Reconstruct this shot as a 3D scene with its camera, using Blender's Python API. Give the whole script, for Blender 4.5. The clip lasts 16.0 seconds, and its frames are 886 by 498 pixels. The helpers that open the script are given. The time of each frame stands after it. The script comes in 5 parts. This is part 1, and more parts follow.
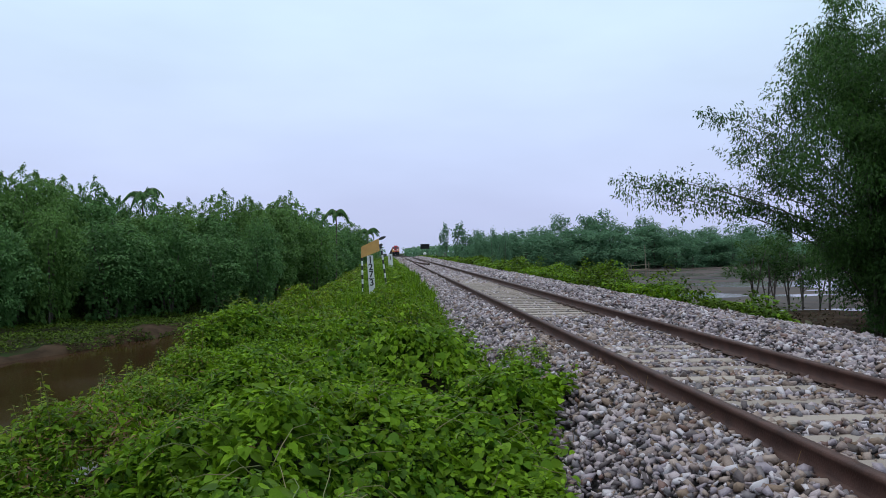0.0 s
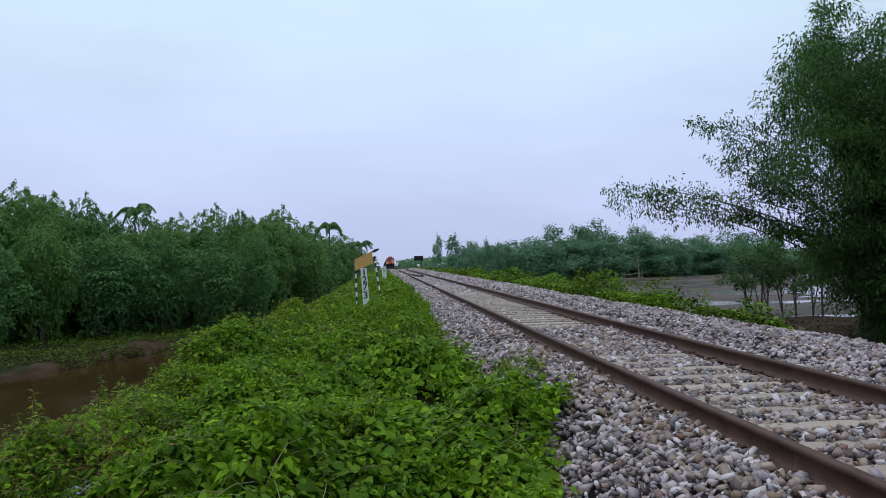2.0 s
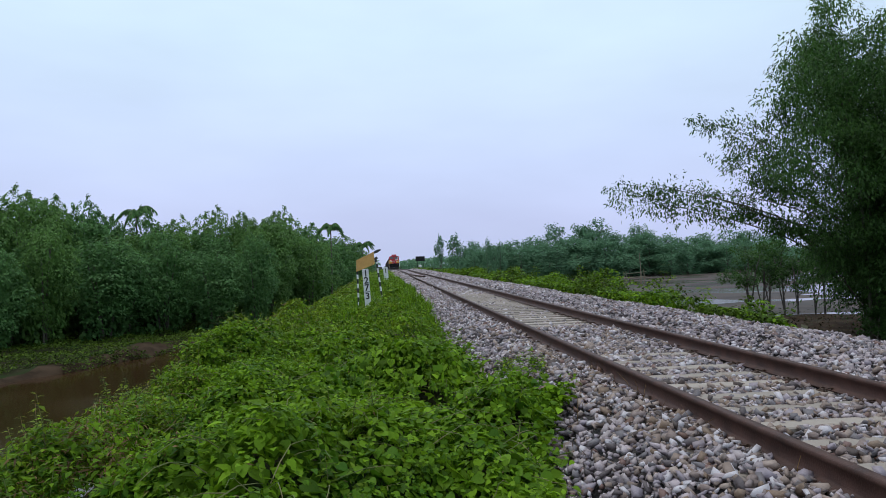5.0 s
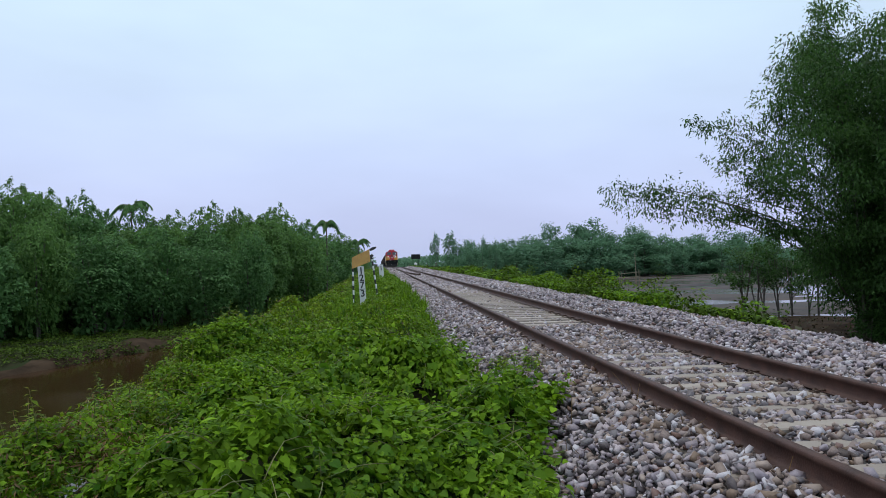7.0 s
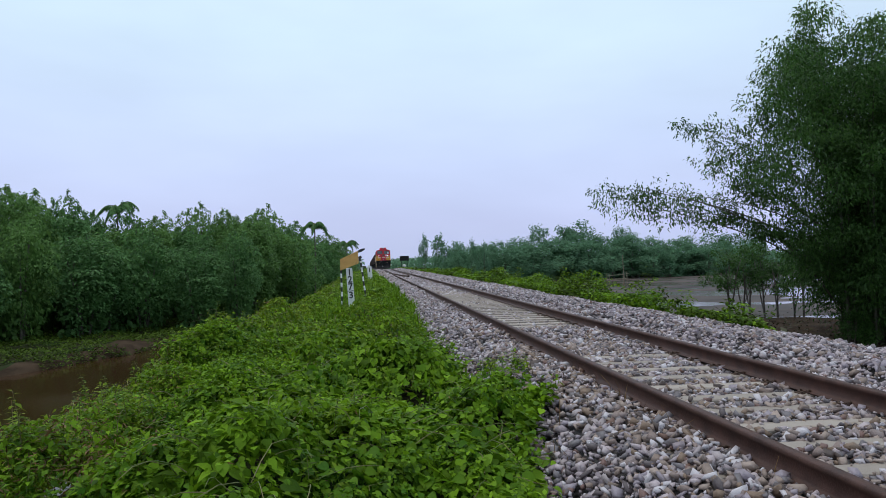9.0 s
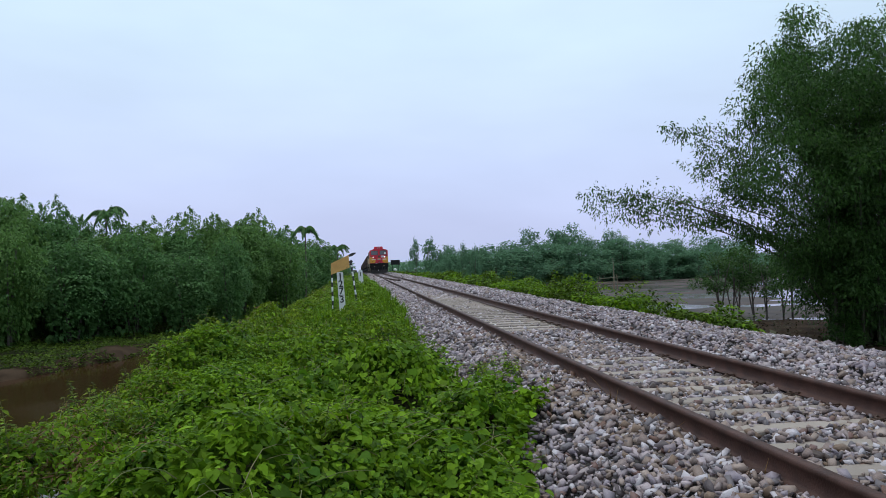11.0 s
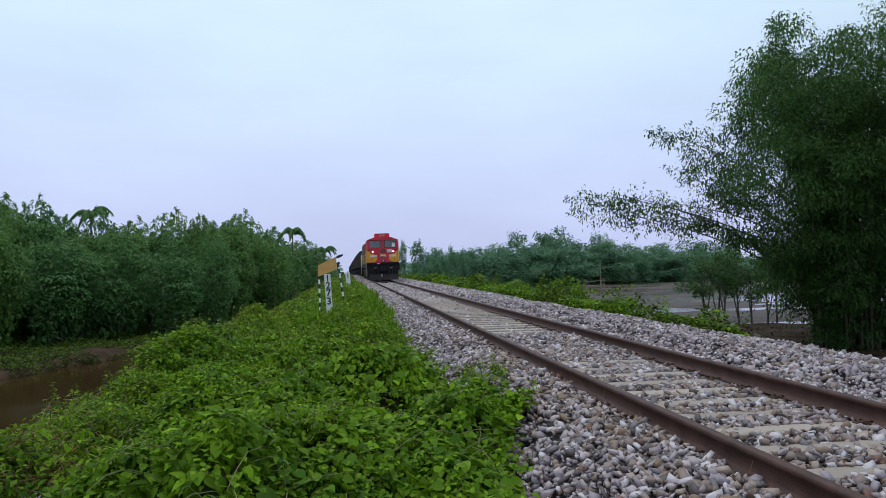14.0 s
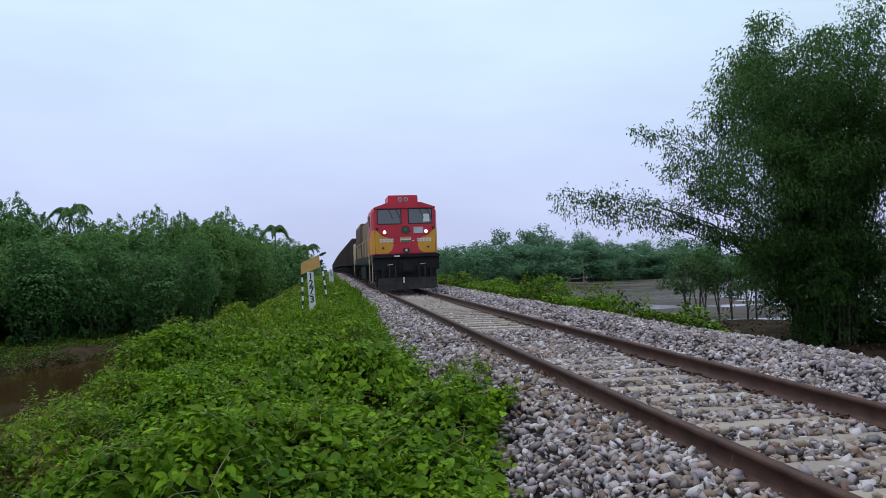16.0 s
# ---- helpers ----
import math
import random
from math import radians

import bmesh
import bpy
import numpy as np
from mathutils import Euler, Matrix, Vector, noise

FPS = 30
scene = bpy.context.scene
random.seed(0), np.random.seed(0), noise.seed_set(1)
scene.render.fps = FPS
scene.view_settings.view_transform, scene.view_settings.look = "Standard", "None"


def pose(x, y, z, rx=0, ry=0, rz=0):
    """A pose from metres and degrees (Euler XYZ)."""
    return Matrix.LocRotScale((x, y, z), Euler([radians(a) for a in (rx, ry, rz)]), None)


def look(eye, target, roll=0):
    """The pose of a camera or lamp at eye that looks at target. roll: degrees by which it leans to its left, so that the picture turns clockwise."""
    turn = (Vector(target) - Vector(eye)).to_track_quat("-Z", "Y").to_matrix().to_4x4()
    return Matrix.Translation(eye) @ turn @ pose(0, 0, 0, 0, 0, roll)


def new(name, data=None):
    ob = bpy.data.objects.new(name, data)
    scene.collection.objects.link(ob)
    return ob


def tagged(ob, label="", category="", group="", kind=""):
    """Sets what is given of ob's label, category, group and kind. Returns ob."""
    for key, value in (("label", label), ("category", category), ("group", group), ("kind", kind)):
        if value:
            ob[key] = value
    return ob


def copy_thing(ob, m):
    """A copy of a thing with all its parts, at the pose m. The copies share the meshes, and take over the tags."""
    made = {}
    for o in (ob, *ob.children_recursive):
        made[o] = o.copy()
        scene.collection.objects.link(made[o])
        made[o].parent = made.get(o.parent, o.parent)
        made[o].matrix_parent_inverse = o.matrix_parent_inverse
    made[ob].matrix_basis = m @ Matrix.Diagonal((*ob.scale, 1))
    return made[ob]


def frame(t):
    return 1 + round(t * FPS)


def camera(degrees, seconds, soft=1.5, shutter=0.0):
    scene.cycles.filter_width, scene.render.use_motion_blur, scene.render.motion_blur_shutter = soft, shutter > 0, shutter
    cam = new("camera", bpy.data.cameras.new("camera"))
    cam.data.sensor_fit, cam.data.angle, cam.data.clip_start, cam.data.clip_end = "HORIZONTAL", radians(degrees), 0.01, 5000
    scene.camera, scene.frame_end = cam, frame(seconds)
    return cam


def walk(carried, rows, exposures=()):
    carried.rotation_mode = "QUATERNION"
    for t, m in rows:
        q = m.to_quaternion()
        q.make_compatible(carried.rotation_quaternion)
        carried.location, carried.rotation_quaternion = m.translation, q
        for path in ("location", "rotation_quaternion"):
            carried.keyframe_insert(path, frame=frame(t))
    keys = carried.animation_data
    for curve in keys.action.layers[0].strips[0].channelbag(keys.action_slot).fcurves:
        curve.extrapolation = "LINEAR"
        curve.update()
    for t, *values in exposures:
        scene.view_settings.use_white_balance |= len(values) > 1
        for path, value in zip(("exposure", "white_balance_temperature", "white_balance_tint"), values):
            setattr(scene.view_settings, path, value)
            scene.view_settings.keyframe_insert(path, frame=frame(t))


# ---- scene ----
cam = camera(67.0, 16.0, soft=0.8)
EYE = (0.0, 0.0, 1.128)
VIEW = [
    (0.0, -4.732, 0.086, 0.400), (0.5, -4.927, 0.188, 0.374), (1.0, -5.424, 0.435, 0.472), (1.5, -5.309, 0.700, 1.143),
    (2.0, -5.270, 1.069, 1.177), (2.5, -4.886, 1.073, 1.063), (3.0, -4.532, 1.125, 1.140), (3.5, -4.562, 1.146, 1.481),
    (4.0, -4.824, 1.074, 1.622), (6.5, -5.497, 1.150, 1.302), (7.0, -5.515, 0.930, 0.999), (7.5, -5.801, 0.800, 0.969),
    (8.0, -6.046, 0.819, 1.217), (8.5, -6.110, 0.906, 1.246), (9.0, -6.491, 1.060, 0.944), (11.5, -7.354, 1.389, 1.164),
    (12.0, -7.406, 1.303, 1.041), (12.5, -7.856, 1.475, 1.223), (13.0, -8.188, 1.658, 1.031), (13.5, -8.117, 1.402, 0.855),
    (14.0, -8.317, 1.557, 0.837), (14.5, -8.911, 1.388, 1.171), (15.0, -9.100, 1.366, 1.270), (15.5, -9.383, 1.125, 1.018),
    (16.0, -9.725, 1.328, 0.968),
]
walk(cam, [(t, pose(*EYE, 90 + p, r, y)) for t, y, p, r in VIEW], [(0.0, 0.0), (1.0, 0.0), (1.5, -0.05), (3.2, -0.05), (3.4, -0.12), (3.6, -0.13), (4.0, -0.07), (4.6, 0.0), (16.0, 0.0)])

# ---- daylight: a bright overcast sky with a soft sun behind the cloud ----
SUN_HEIGHT, SUN_TURN = radians(68), radians(-60)


def overcast():
    w = bpy.data.worlds.new("overcast_sky")
    scene.world = w
    w.use_nodes = True
    n, l = w.node_tree.nodes, w.node_tree.links
    n.clear()
    out, bg = n.new("ShaderNodeOutputWorld"), n.new("ShaderNodeBackground")
    sky = n.new("ShaderNodeTexSky")
    sky.sky_type, sky.sun_disc = "NISHITA", False
    sky.sun_elevation, sky.sun_rotation = SUN_HEIGHT, SUN_TURN
    sky.air_density, sky.dust_density = 1.0, 3.0
    dim = n.new("ShaderNodeVectorMath")
    dim.operation = "SCALE"
    dim.inputs["Scale"].default_value = 0.10
    tc, sep = n.new("ShaderNodeTexCoord"), n.new("ShaderNodeSeparateXYZ")
    ramp = n.new("ShaderNodeValToRGB")
    e = ramp.color_ramp.elements
    e[0].position, e[0].color = 0.0, (0.57, 0.645, 0.93, 1)
    e[1].position, e[1].color = 1.0, (0.84, 0.98, 1.10, 1)
    for p, c in ((0.06, (0.595, 0.67, 0.98, 1)), (0.16, (0.64, 0.76, 1.06, 1)), (0.32, (0.71, 0.90, 1.09, 1))):
        k = e.new(p)
        k.color = c
    mapping, clouds = n.new("ShaderNodeMapping"), n.new("ShaderNodeTexNoise")
    mapping.inputs["Scale"].default_value = (1.0, 1.0, 3.2)
    clouds.inputs["Scale"].default_value, clouds.inputs["Detail"].default_value = 2.2, 4.0
    amount = n.new("ShaderNodeMapRange")
    amount.inputs["From Min"].default_value, amount.inputs["From Max"].default_value = 0.3, 0.7
    amount.inputs["To Min"].default_value, amount.inputs["To Max"].default_value = 0.93, 1.07
    veil = n.new("ShaderNodeVectorMath")
    veil.operation = "SCALE"
    mix = n.new("ShaderNodeMix")
    mix.data_type = "RGBA"
    mix.inputs["Factor"].default_value = 0.92
    l.new(sky.outputs[0], dim.inputs[0])
    l.new(tc.outputs["Generated"], sep.inputs[0])
    l.new(sep.outputs["Z"], ramp.inputs[0])
    l.new(tc.outputs["Generated"], mapping.inputs[0])
    l.new(mapping.outputs[0], clouds.inputs["Vector"])
    l.new(clouds.outputs[0], amount.inputs[0])
    l.new(ramp.outputs[0], veil.inputs[0])
    l.new(amount.outputs[0], veil.inputs["Scale"])
    l.new(dim.outputs[0], mix.inputs["A"])
    l.new(veil.outputs[0], mix.inputs["B"])
    l.new(mix.outputs["Result"], bg.inputs["Color"])
    l.new(bg.outputs[0], out.inputs["Surface"])
    bg.inputs["Strength"].default_value = 1.0


overcast()
sun = new("sun", bpy.data.lights.new("sun", "SUN"))
sun.data.energy, sun.data.angle, sun.data.color = 0.85, radians(25), (1.0, 0.96, 0.9)
sun.matrix_world = look((60 * math.sin(SUN_TURN) * math.cos(SUN_HEIGHT), 60 * math.cos(SUN_TURN) * math.cos(SUN_HEIGHT), 60 * math.sin(SUN_HEIGHT)), (0, 0, 0))


# ---- materials ----
def mat(name, c1, c2, scale=8.0, rough=0.7, bump=0.2, metal=0.0, island=0.0, thin=0.0, stain=None, fine=60.0, spec=0.5, objrand=0.0):
    """Two base colours mixed by noise at two scales; island: brightness change from piece to piece; thin: light let through."""
    m = bpy.data.materials.new(name)
    m.use_nodes = True
    n, l = m.node_tree.nodes, m.node_tree.links
    p, out = n["Principled BSDF"], n["Material Output"]
    tc = n.new("ShaderNodeTexCoord")
    big, small = n.new("ShaderNodeTexNoise"), n.new("ShaderNodeTexNoise")
    big.inputs["Scale"].default_value, small.inputs["Scale"].default_value = scale, fine
    big.inputs["Detail"].default_value, small.inputs["Detail"].default_value = 5, 4
    l.new(tc.outputs["Object"], big.inputs["Vector"])
    l.new(tc.outputs["Object"], small.inputs["Vector"])
    add = n.new("ShaderNodeMath")
    add.operation = "MULTIPLY_ADD"
    add.inputs[1].default_value, add.inputs[2].default_value = 0.35, -0.17
    l.new(small.outputs[0], add.inputs[0])
    tot = n.new("ShaderNodeMath")
    l.new(big.outputs[0], tot.inputs[0])
    l.new(add.outputs[0], tot.inputs[1])
    rng = n.new("ShaderNodeMapRange")
    rng.inputs["From Min"].default_value, rng.inputs["From Max"].default_value = 0.32, 0.68
    l.new(tot.outputs[0], rng.inputs[0])
    mix = n.new("ShaderNodeMix")
    mix.data_type = "RGBA"
    mix.inputs["A"].default_value, mix.inputs["B"].default_value = (*c1, 1), (*c2, 1)
    last = mix.outputs["Result"]
    factor = rng.outputs[0]
    rnd = None
    if island or objrand:
        if island:
            rnd = n.new("ShaderNodeNewGeometry").outputs["Random Per Island"]
        else:
            rnd = n.new("ShaderNodeObjectInfo").outputs["Random"]
        f2 = n.new("ShaderNodeMix")
        f2.inputs["Factor"].default_value = 0.65
        l.new(factor, f2.inputs["A"])
        l.new(rnd, f2.inputs["B"])
        factor = f2.outputs["Result"]
    l.new(factor, mix.inputs["Factor"])
    if stain:
        s, sr = n.new("ShaderNodeTexNoise"), n.new("ShaderNodeMapRange")
        s.inputs["Scale"].default_value, s.inputs["Detail"].default_value = stain[1], 6
        l.new(tc.outputs["Object"], s.inputs["Vector"])
        sr.inputs["From Min"].default_value, sr.inputs["From Max"].default_value = stain[2], stain[2] + 0.12
        l.new(s.outputs[0], sr.inputs[0])
        m2 = n.new("ShaderNodeMix")
        m2.data_type = "RGBA"
        m2.inputs["B"].default_value = (*stain[0], 1)
        l.new(sr.outputs[0], m2.inputs["Factor"])
        l.new(last, m2.inputs["A"])
        last = m2.outputs["Result"]
    if rnd is not None:
        vr, hv = n.new("ShaderNodeMapRange"), n.new("ShaderNodeHueSaturation")
        k = island or objrand
        wn = n.new("ShaderNodeTexWhiteNoise")
        wn.noise_dimensions = "1D"
        l.new(rnd, wn.inputs["W"])
        vr.inputs["To Min"].default_value, vr.inputs["To Max"].default_value = 1 - k, 1 + k
        l.new(wn.outputs["Value"], vr.inputs[0])
        l.new(vr.outputs[0], hv.inputs["Value"])
        l.new(last, hv.inputs["Color"])
        last = hv.outputs["Color"]
    l.new(last, p.inputs["Base Color"])
    rr = n.new("ShaderNodeMapRange")
    rr.inputs["To Min"].default_value, rr.inputs["To Max"].default_value = max(rough - 0.12, 0.02), min(rough + 0.12, 1)
    l.new(tot.outputs[0], rr.inputs[0])
    l.new(rr.outputs[0], p.inputs["Roughness"])
    p.inputs["Metallic"].default_value = metal
    p.inputs["Specular IOR Level"].default_value = spec
    if bump:
        b = n.new("ShaderNodeBump")
        b.inputs["Strength"].default_value, b.inputs["Distance"].default_value = bump, 0.01
        l.new(small.outputs[0], b.inputs["Height"])
        l.new(b.outputs[0], p.inputs["Normal"])
    if thin:
        t, ms = n.new("ShaderNodeBsdfTranslucent"), n.new("ShaderNodeMixShader")
        l.new(last, t.inputs["Color"])
        ms.inputs[0].default_value = thin
        l.new(p.outputs[0], ms.inputs[1])
        l.new(t.outputs[0], ms.inputs[2])
        l.new(ms.outputs[0], out.inputs["Surface"])
    return m


def plain(name, colour, rough=0.5, metal=0.0, emit=0.0):
    m = bpy.data.materials.new(name)
    m.use_nodes = True
    p = m.node_tree.nodes["Principled BSDF"]
    p.inputs["Base Color"].default_value = (*colour, 1)
    p.inputs["Roughness"].default_value, p.inputs["Metallic"].default_value = rough, metal
    if emit:
        p.inputs["Emission Color"].default_value = (*colour, 1)
        p.inputs["Emission Strength"].default_value = emit
    return m


def water_mat(name, colour, rough, ripple):
    m = mat(name, colour, tuple(c * 1.3 for c in colour), 0.4, rough, 0.0, spec=0.5)
    n, l = m.node_tree.nodes, m.node_tree.links
    p = n["Principled BSDF"]
    tc, ns, b = n.new("ShaderNodeTexCoord"), n.new("ShaderNodeTexNoise"), n.new("ShaderNodeBump")
    ns.inputs["Scale"].default_value, ns.inputs["Detail"].default_value = 3.0, 3
    b.inputs["Strength"].default_value, b.inputs["Distance"].default_value = ripple, 0.02
    l.new(tc.outputs["Object"], ns.inputs["Vector"])
    l.new(ns.outputs[0], b.inputs["Height"])
    l.new(b.outputs[0], p.inputs["Normal"])
    return m


SOIL = mat("soil_and_grass", (0.018, 0.026, 0.008), (0.040, 0.032, 0.018), 0.8, 0.9, 0.5, fine=14, spec=0.06, stain=((0.016, 0.034, 0.007), 0.35, 0.5))
MUD = mat("wet_mud", (0.034, 0.023, 0.017), (0.082, 0.058, 0.046), 0.5, 0.66, 0.8, fine=5, spec=0.2, stain=((0.026, 0.018, 0.013), 0.16, 0.5))
BANK_MUD = mat("dark_bank_mud", (0.022, 0.013, 0.007), (0.066, 0.043, 0.027), 0.9, 0.85, 0.8, fine=7, spec=0.06)
POND = water_mat("brown_canal_water", (0.036, 0.017, 0.007), 0.10, 0.04)
FLOOD = water_mat("flooded_field_water", (0.12, 0.09, 0.08), 0.08, 0.15)


def stone_mat(name="ballast_stone", tint=(0.985, 0.905, 0.94)):
    """Crushed stone: each piece takes one of the quarry's colours."""
    m = mat(name, (0.10, 0.09, 0.09), (0.3, 0.28, 0.27), 14, 0.55, 0.4, fine=90)
    n, l = m.node_tree.nodes, m.node_tree.links
    p = n["Principled BSDF"]
    geo, obj, add, fr = n.new("ShaderNodeNewGeometry"), n.new("ShaderNodeObjectInfo"), n.new("ShaderNodeMath"), n.new("ShaderNodeMath")
    fr.operation = "FRACT"
    l.new(geo.outputs["Random Per Island"], add.inputs[0])
    l.new(obj.outputs["Random"], add.inputs[1])
    l.new(add.outputs[0], fr.inputs[0])
    ramp = n.new("ShaderNodeValToRGB")
    ramp.color_ramp.interpolation = "CONSTANT"
    e = ramp.color_ramp.elements
    e[0].color = (0.20, 0.175, 0.185, 1)
    e[1].position, e[1].color = 0.90, (0.60, 0.565, 0.585, 1)
    for k, c in ((0.12, (0.34, 0.30, 0.31)), (0.27, (0.12, 0.10, 0.10)), (0.37, (0.44, 0.40, 0.39)), (0.53, (0.30, 0.24, 0.19)), (0.64, (0.54, 0.50, 0.50)), (0.76, (0.22, 0.135, 0.11)), (0.80, (0.38, 0.35, 0.38))):
        e.new(k).color = (c[0] * tint[0], c[1] * tint[1], c[2] * tint[2], 1)
    l.new(fr.outputs[0], ramp.inputs[0])
    old = p.inputs["Base Color"].links[0].from_socket
    mul = n.new("ShaderNodeMix")
    mul.data_type, mul.blend_type = "RGBA", "OVERLAY"
    mul.inputs["Factor"].default_value = 0.35
    l.new(ramp.outputs[0], mul.inputs["A"])
    l.new(old, mul.inputs["B"])
    l.new(mul.outputs["Result"], p.inputs["Base Color"])
    return m


STONE = stone_mat()
STONE_RUSTY = stone_mat("rust_stained_stone", (0.84, 0.70, 0.60))
# near-black: shade of the gaps between stones is put into the bed colour
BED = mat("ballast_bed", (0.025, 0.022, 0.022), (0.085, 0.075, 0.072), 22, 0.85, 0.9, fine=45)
CONCRETE = mat("old_concrete", (0.26, 0.215, 0.18), (0.37, 0.31, 0.265), 5, 0.8, 0.35, objrand=0.15, fine=80, stain=((0.22, 0.17, 0.13), 4, 0.58))
RUST = mat("rusty_rail_steel", (0.040, 0.018, 0.013), (0.088, 0.042, 0.031), 6, 0.6, 0.3, fine=70, spec=0.3)
CLIP = mat("rusty_clip", (0.06, 0.035, 0.025), (0.10, 0.06, 0.04), 30, 0.7, 0.3, metal=0.3)
LEAF = mat("creeper_leaf", (0.028, 0.092, 0.006), (0.203, 0.345, 0.014), 1.3, 0.55, 0.1, island=0.42, thin=0.36, fine=120, spec=0.12)
LEAF_DRY = mat("yellowing_weed_leaf", (0.064, 0.124, 0.006), (0.205, 0.290, 0.017), 1.3, 0.6, 0.1, island=0.4, thin=0.36, fine=120, spec=0.12)
SEDGE = mat("wet_sedge", (0.028, 0.058, 0.006), (0.084, 0.130, 0.014), 0.6, 0.65, 0.1, island=0.4, thin=0.25, fine=60, spec=0.1)
LEAF_DEAD = mat("dead_brown_weed", (0.090, 0.048, 0.014), (0.185, 0.104, 0.032), 1.3, 0.75, 0.1, island=0.4, thin=0.2, fine=120)
LITTER = mat("dark_leaf_litter", (0.028, 0.026, 0.012), (0.062, 0.060, 0.026), 0.8, 0.8, 0.1, island=0.4, thin=0.1)
STEM = mat("green_stem", (0.08, 0.13, 0.02), (0.20, 0.16, 0.06), 5, 0.6, 0.1)
BAMBOO_LEAF = mat("bamboo_leaf", (0.023, 0.068, 0.013), (0.080, 0.168, 0.036), 0.5, 0.5, 0.0, island=0.4, thin=0.55, spec=0.3)
CULM = mat("bamboo_culm", (0.022, 0.032, 0.012), (0.06, 0.058, 0.028), 3, 0.5, 0.1)
TREE_LEAF = mat("thicket_leaf", (0.050, 0.128, 0.040), (0.142, 0.288, 0.086), 0.35, 0.6, 0.0, island=0.25, thin=0.42, spec=0.2)
TREE_LEAF_B = mat("thicket_leaf_yellowish", (0.058, 0.136, 0.034), (0.160, 0.296, 0.070), 0.35, 0.6, 0.0, island=0.25, thin=0.42, spec=0.2)
# paler and bluer than near leaves: distance haze is put into this colour
HAZED_LEAF = mat("hazed_far_leaf", (0.088, 0.195, 0.108), (0.165, 0.300, 0.165), 0.2, 0.7, 0.0, island=0.2, thin=0.52, spec=0.2)
POLE = mat("weathered_bamboo_pole", (0.13, 0.115, 0.075), (0.22, 0.195, 0.13), 3, 0.7, 0.1)
BARK = mat("bark", (0.06, 0.05, 0.04), (0.14, 0.12, 0.10), 5, 0.85, 0.5, fine=30)


# ---- building tools ----
def part(name, bm, material, parent=None, label=""):
    me = bpy.data.meshes.new(name)
    bmesh.ops.recalc_face_normals(bm, faces=bm.faces[:])
    bm.to_mesh(me)
    bm.free()
    me.materials.append(material)
    ob = new(name, me)
    if parent:
        ob.parent = parent
    return tagged(ob, label)


def box(bm, x0, y0, z0, x1, y1, z1, bevel=0.0):
    made = bmesh.ops.create_cube(bm, size=1.0)["verts"]
    for v in made:
        v.co = Vector((x0 + (v.co.x + 0.5) * (x1 - x0), y0 + (v.co.y + 0.5) * (y1 - y0), z0 + (v.co.z + 0.5) * (z1 - z0)))
    if bevel:
        edges = {e for v in made for e in v.link_edges}
        bmesh.ops.bevel(bm, geom=list(edges), offset=bevel, segments=2, affect="EDGES", clamp_overlap=True)
    return bm


def boxes(*rows, bevel=0.0):
    bm = bmesh.new()
    for r in rows:
        box(bm, *r, bevel=bevel)
    return bm


def rod(bm, points, radii, sides=6):
    """A tube through points, with a radius at each."""
    rings = []
    for i, p in enumerate(points):
        p = Vector(p)
        a, b = Vector(points[max(i - 1, 0)]), Vector(points[min(i + 1, len(points) - 1)])
        d = (b - a).normalized()
        u = d.orthogonal().normalized()
        w = d.cross(u)
        r = radii[i] if isinstance(radii, (list, tuple)) else radii
        rings.append([bm.verts.new(p + (u * math.cos(k * 2 * math.pi / sides) + w * math.sin(k * 2 * math.pi / sides)) * r) for k in range(sides)])
    for a, b in zip(rings, rings[1:]):
        for k in range(sides):
            bm.faces.new((a[k], a[(k + 1) % sides], b[(k + 1) % sides], b[k]))
    bm.faces.new(rings[0][::-1])
    bm.faces.new(rings[-1])
    return bm


def prism(bm, outline, axis, a, b):
    """A closed outline of 2D points pushed from a to b along an axis (x: outline in y, z; y: in x, z; z: in x, y)."""
    def place(p, d):
        return {"x": (d, p[0], p[1]), "y": (p[0], d, p[1]), "z": (p[0], p[1], d)}[axis]
    r0, r1 = [bm.verts.new(place(p, a)) for p in outline], [bm.verts.new(place(p, b)) for p in outline]
    for k in range(len(outline)):
        j = (k + 1) % len(outline)
        bm.faces.new((r0[k], r0[j], r1[j], r1[k]))
    bm.faces.new(r0[::-1])
    bm.faces.new(r1)
    return bm


def disc(bm, centre, axis, radius, depth, sides=20):
    c = Vector(centre)
    ax = Vector(axis).normalized()
    return rod(bm, [c - ax * depth / 2, c + ax * depth / 2], radius, sides)


rng = np.random.default_rng(7)
LATTICE = rng.random((256, 256))


def vnoise(x, y, s=1.0):
    """Smooth value noise in 0..1 for arrays."""
    x, y = np.asarray(x, float) / s + 1000.3, np.asarray(y, float) / s + 1000.7
    i, j = np.floor(x).astype(int), np.floor(y).astype(int)
    u, v = x - i, y - j
    u, v = u * u * (3 - 2 * u), v * v * (3 - 2 * v)
    g = lambda a, b: LATTICE[a % 256, b % 256]
    return (g(i, j) * (1 - u) + g(i + 1, j) * u) * (1 - v) + (g(i, j + 1) * (1 - u) + g(i + 1, j + 1) * u) * v


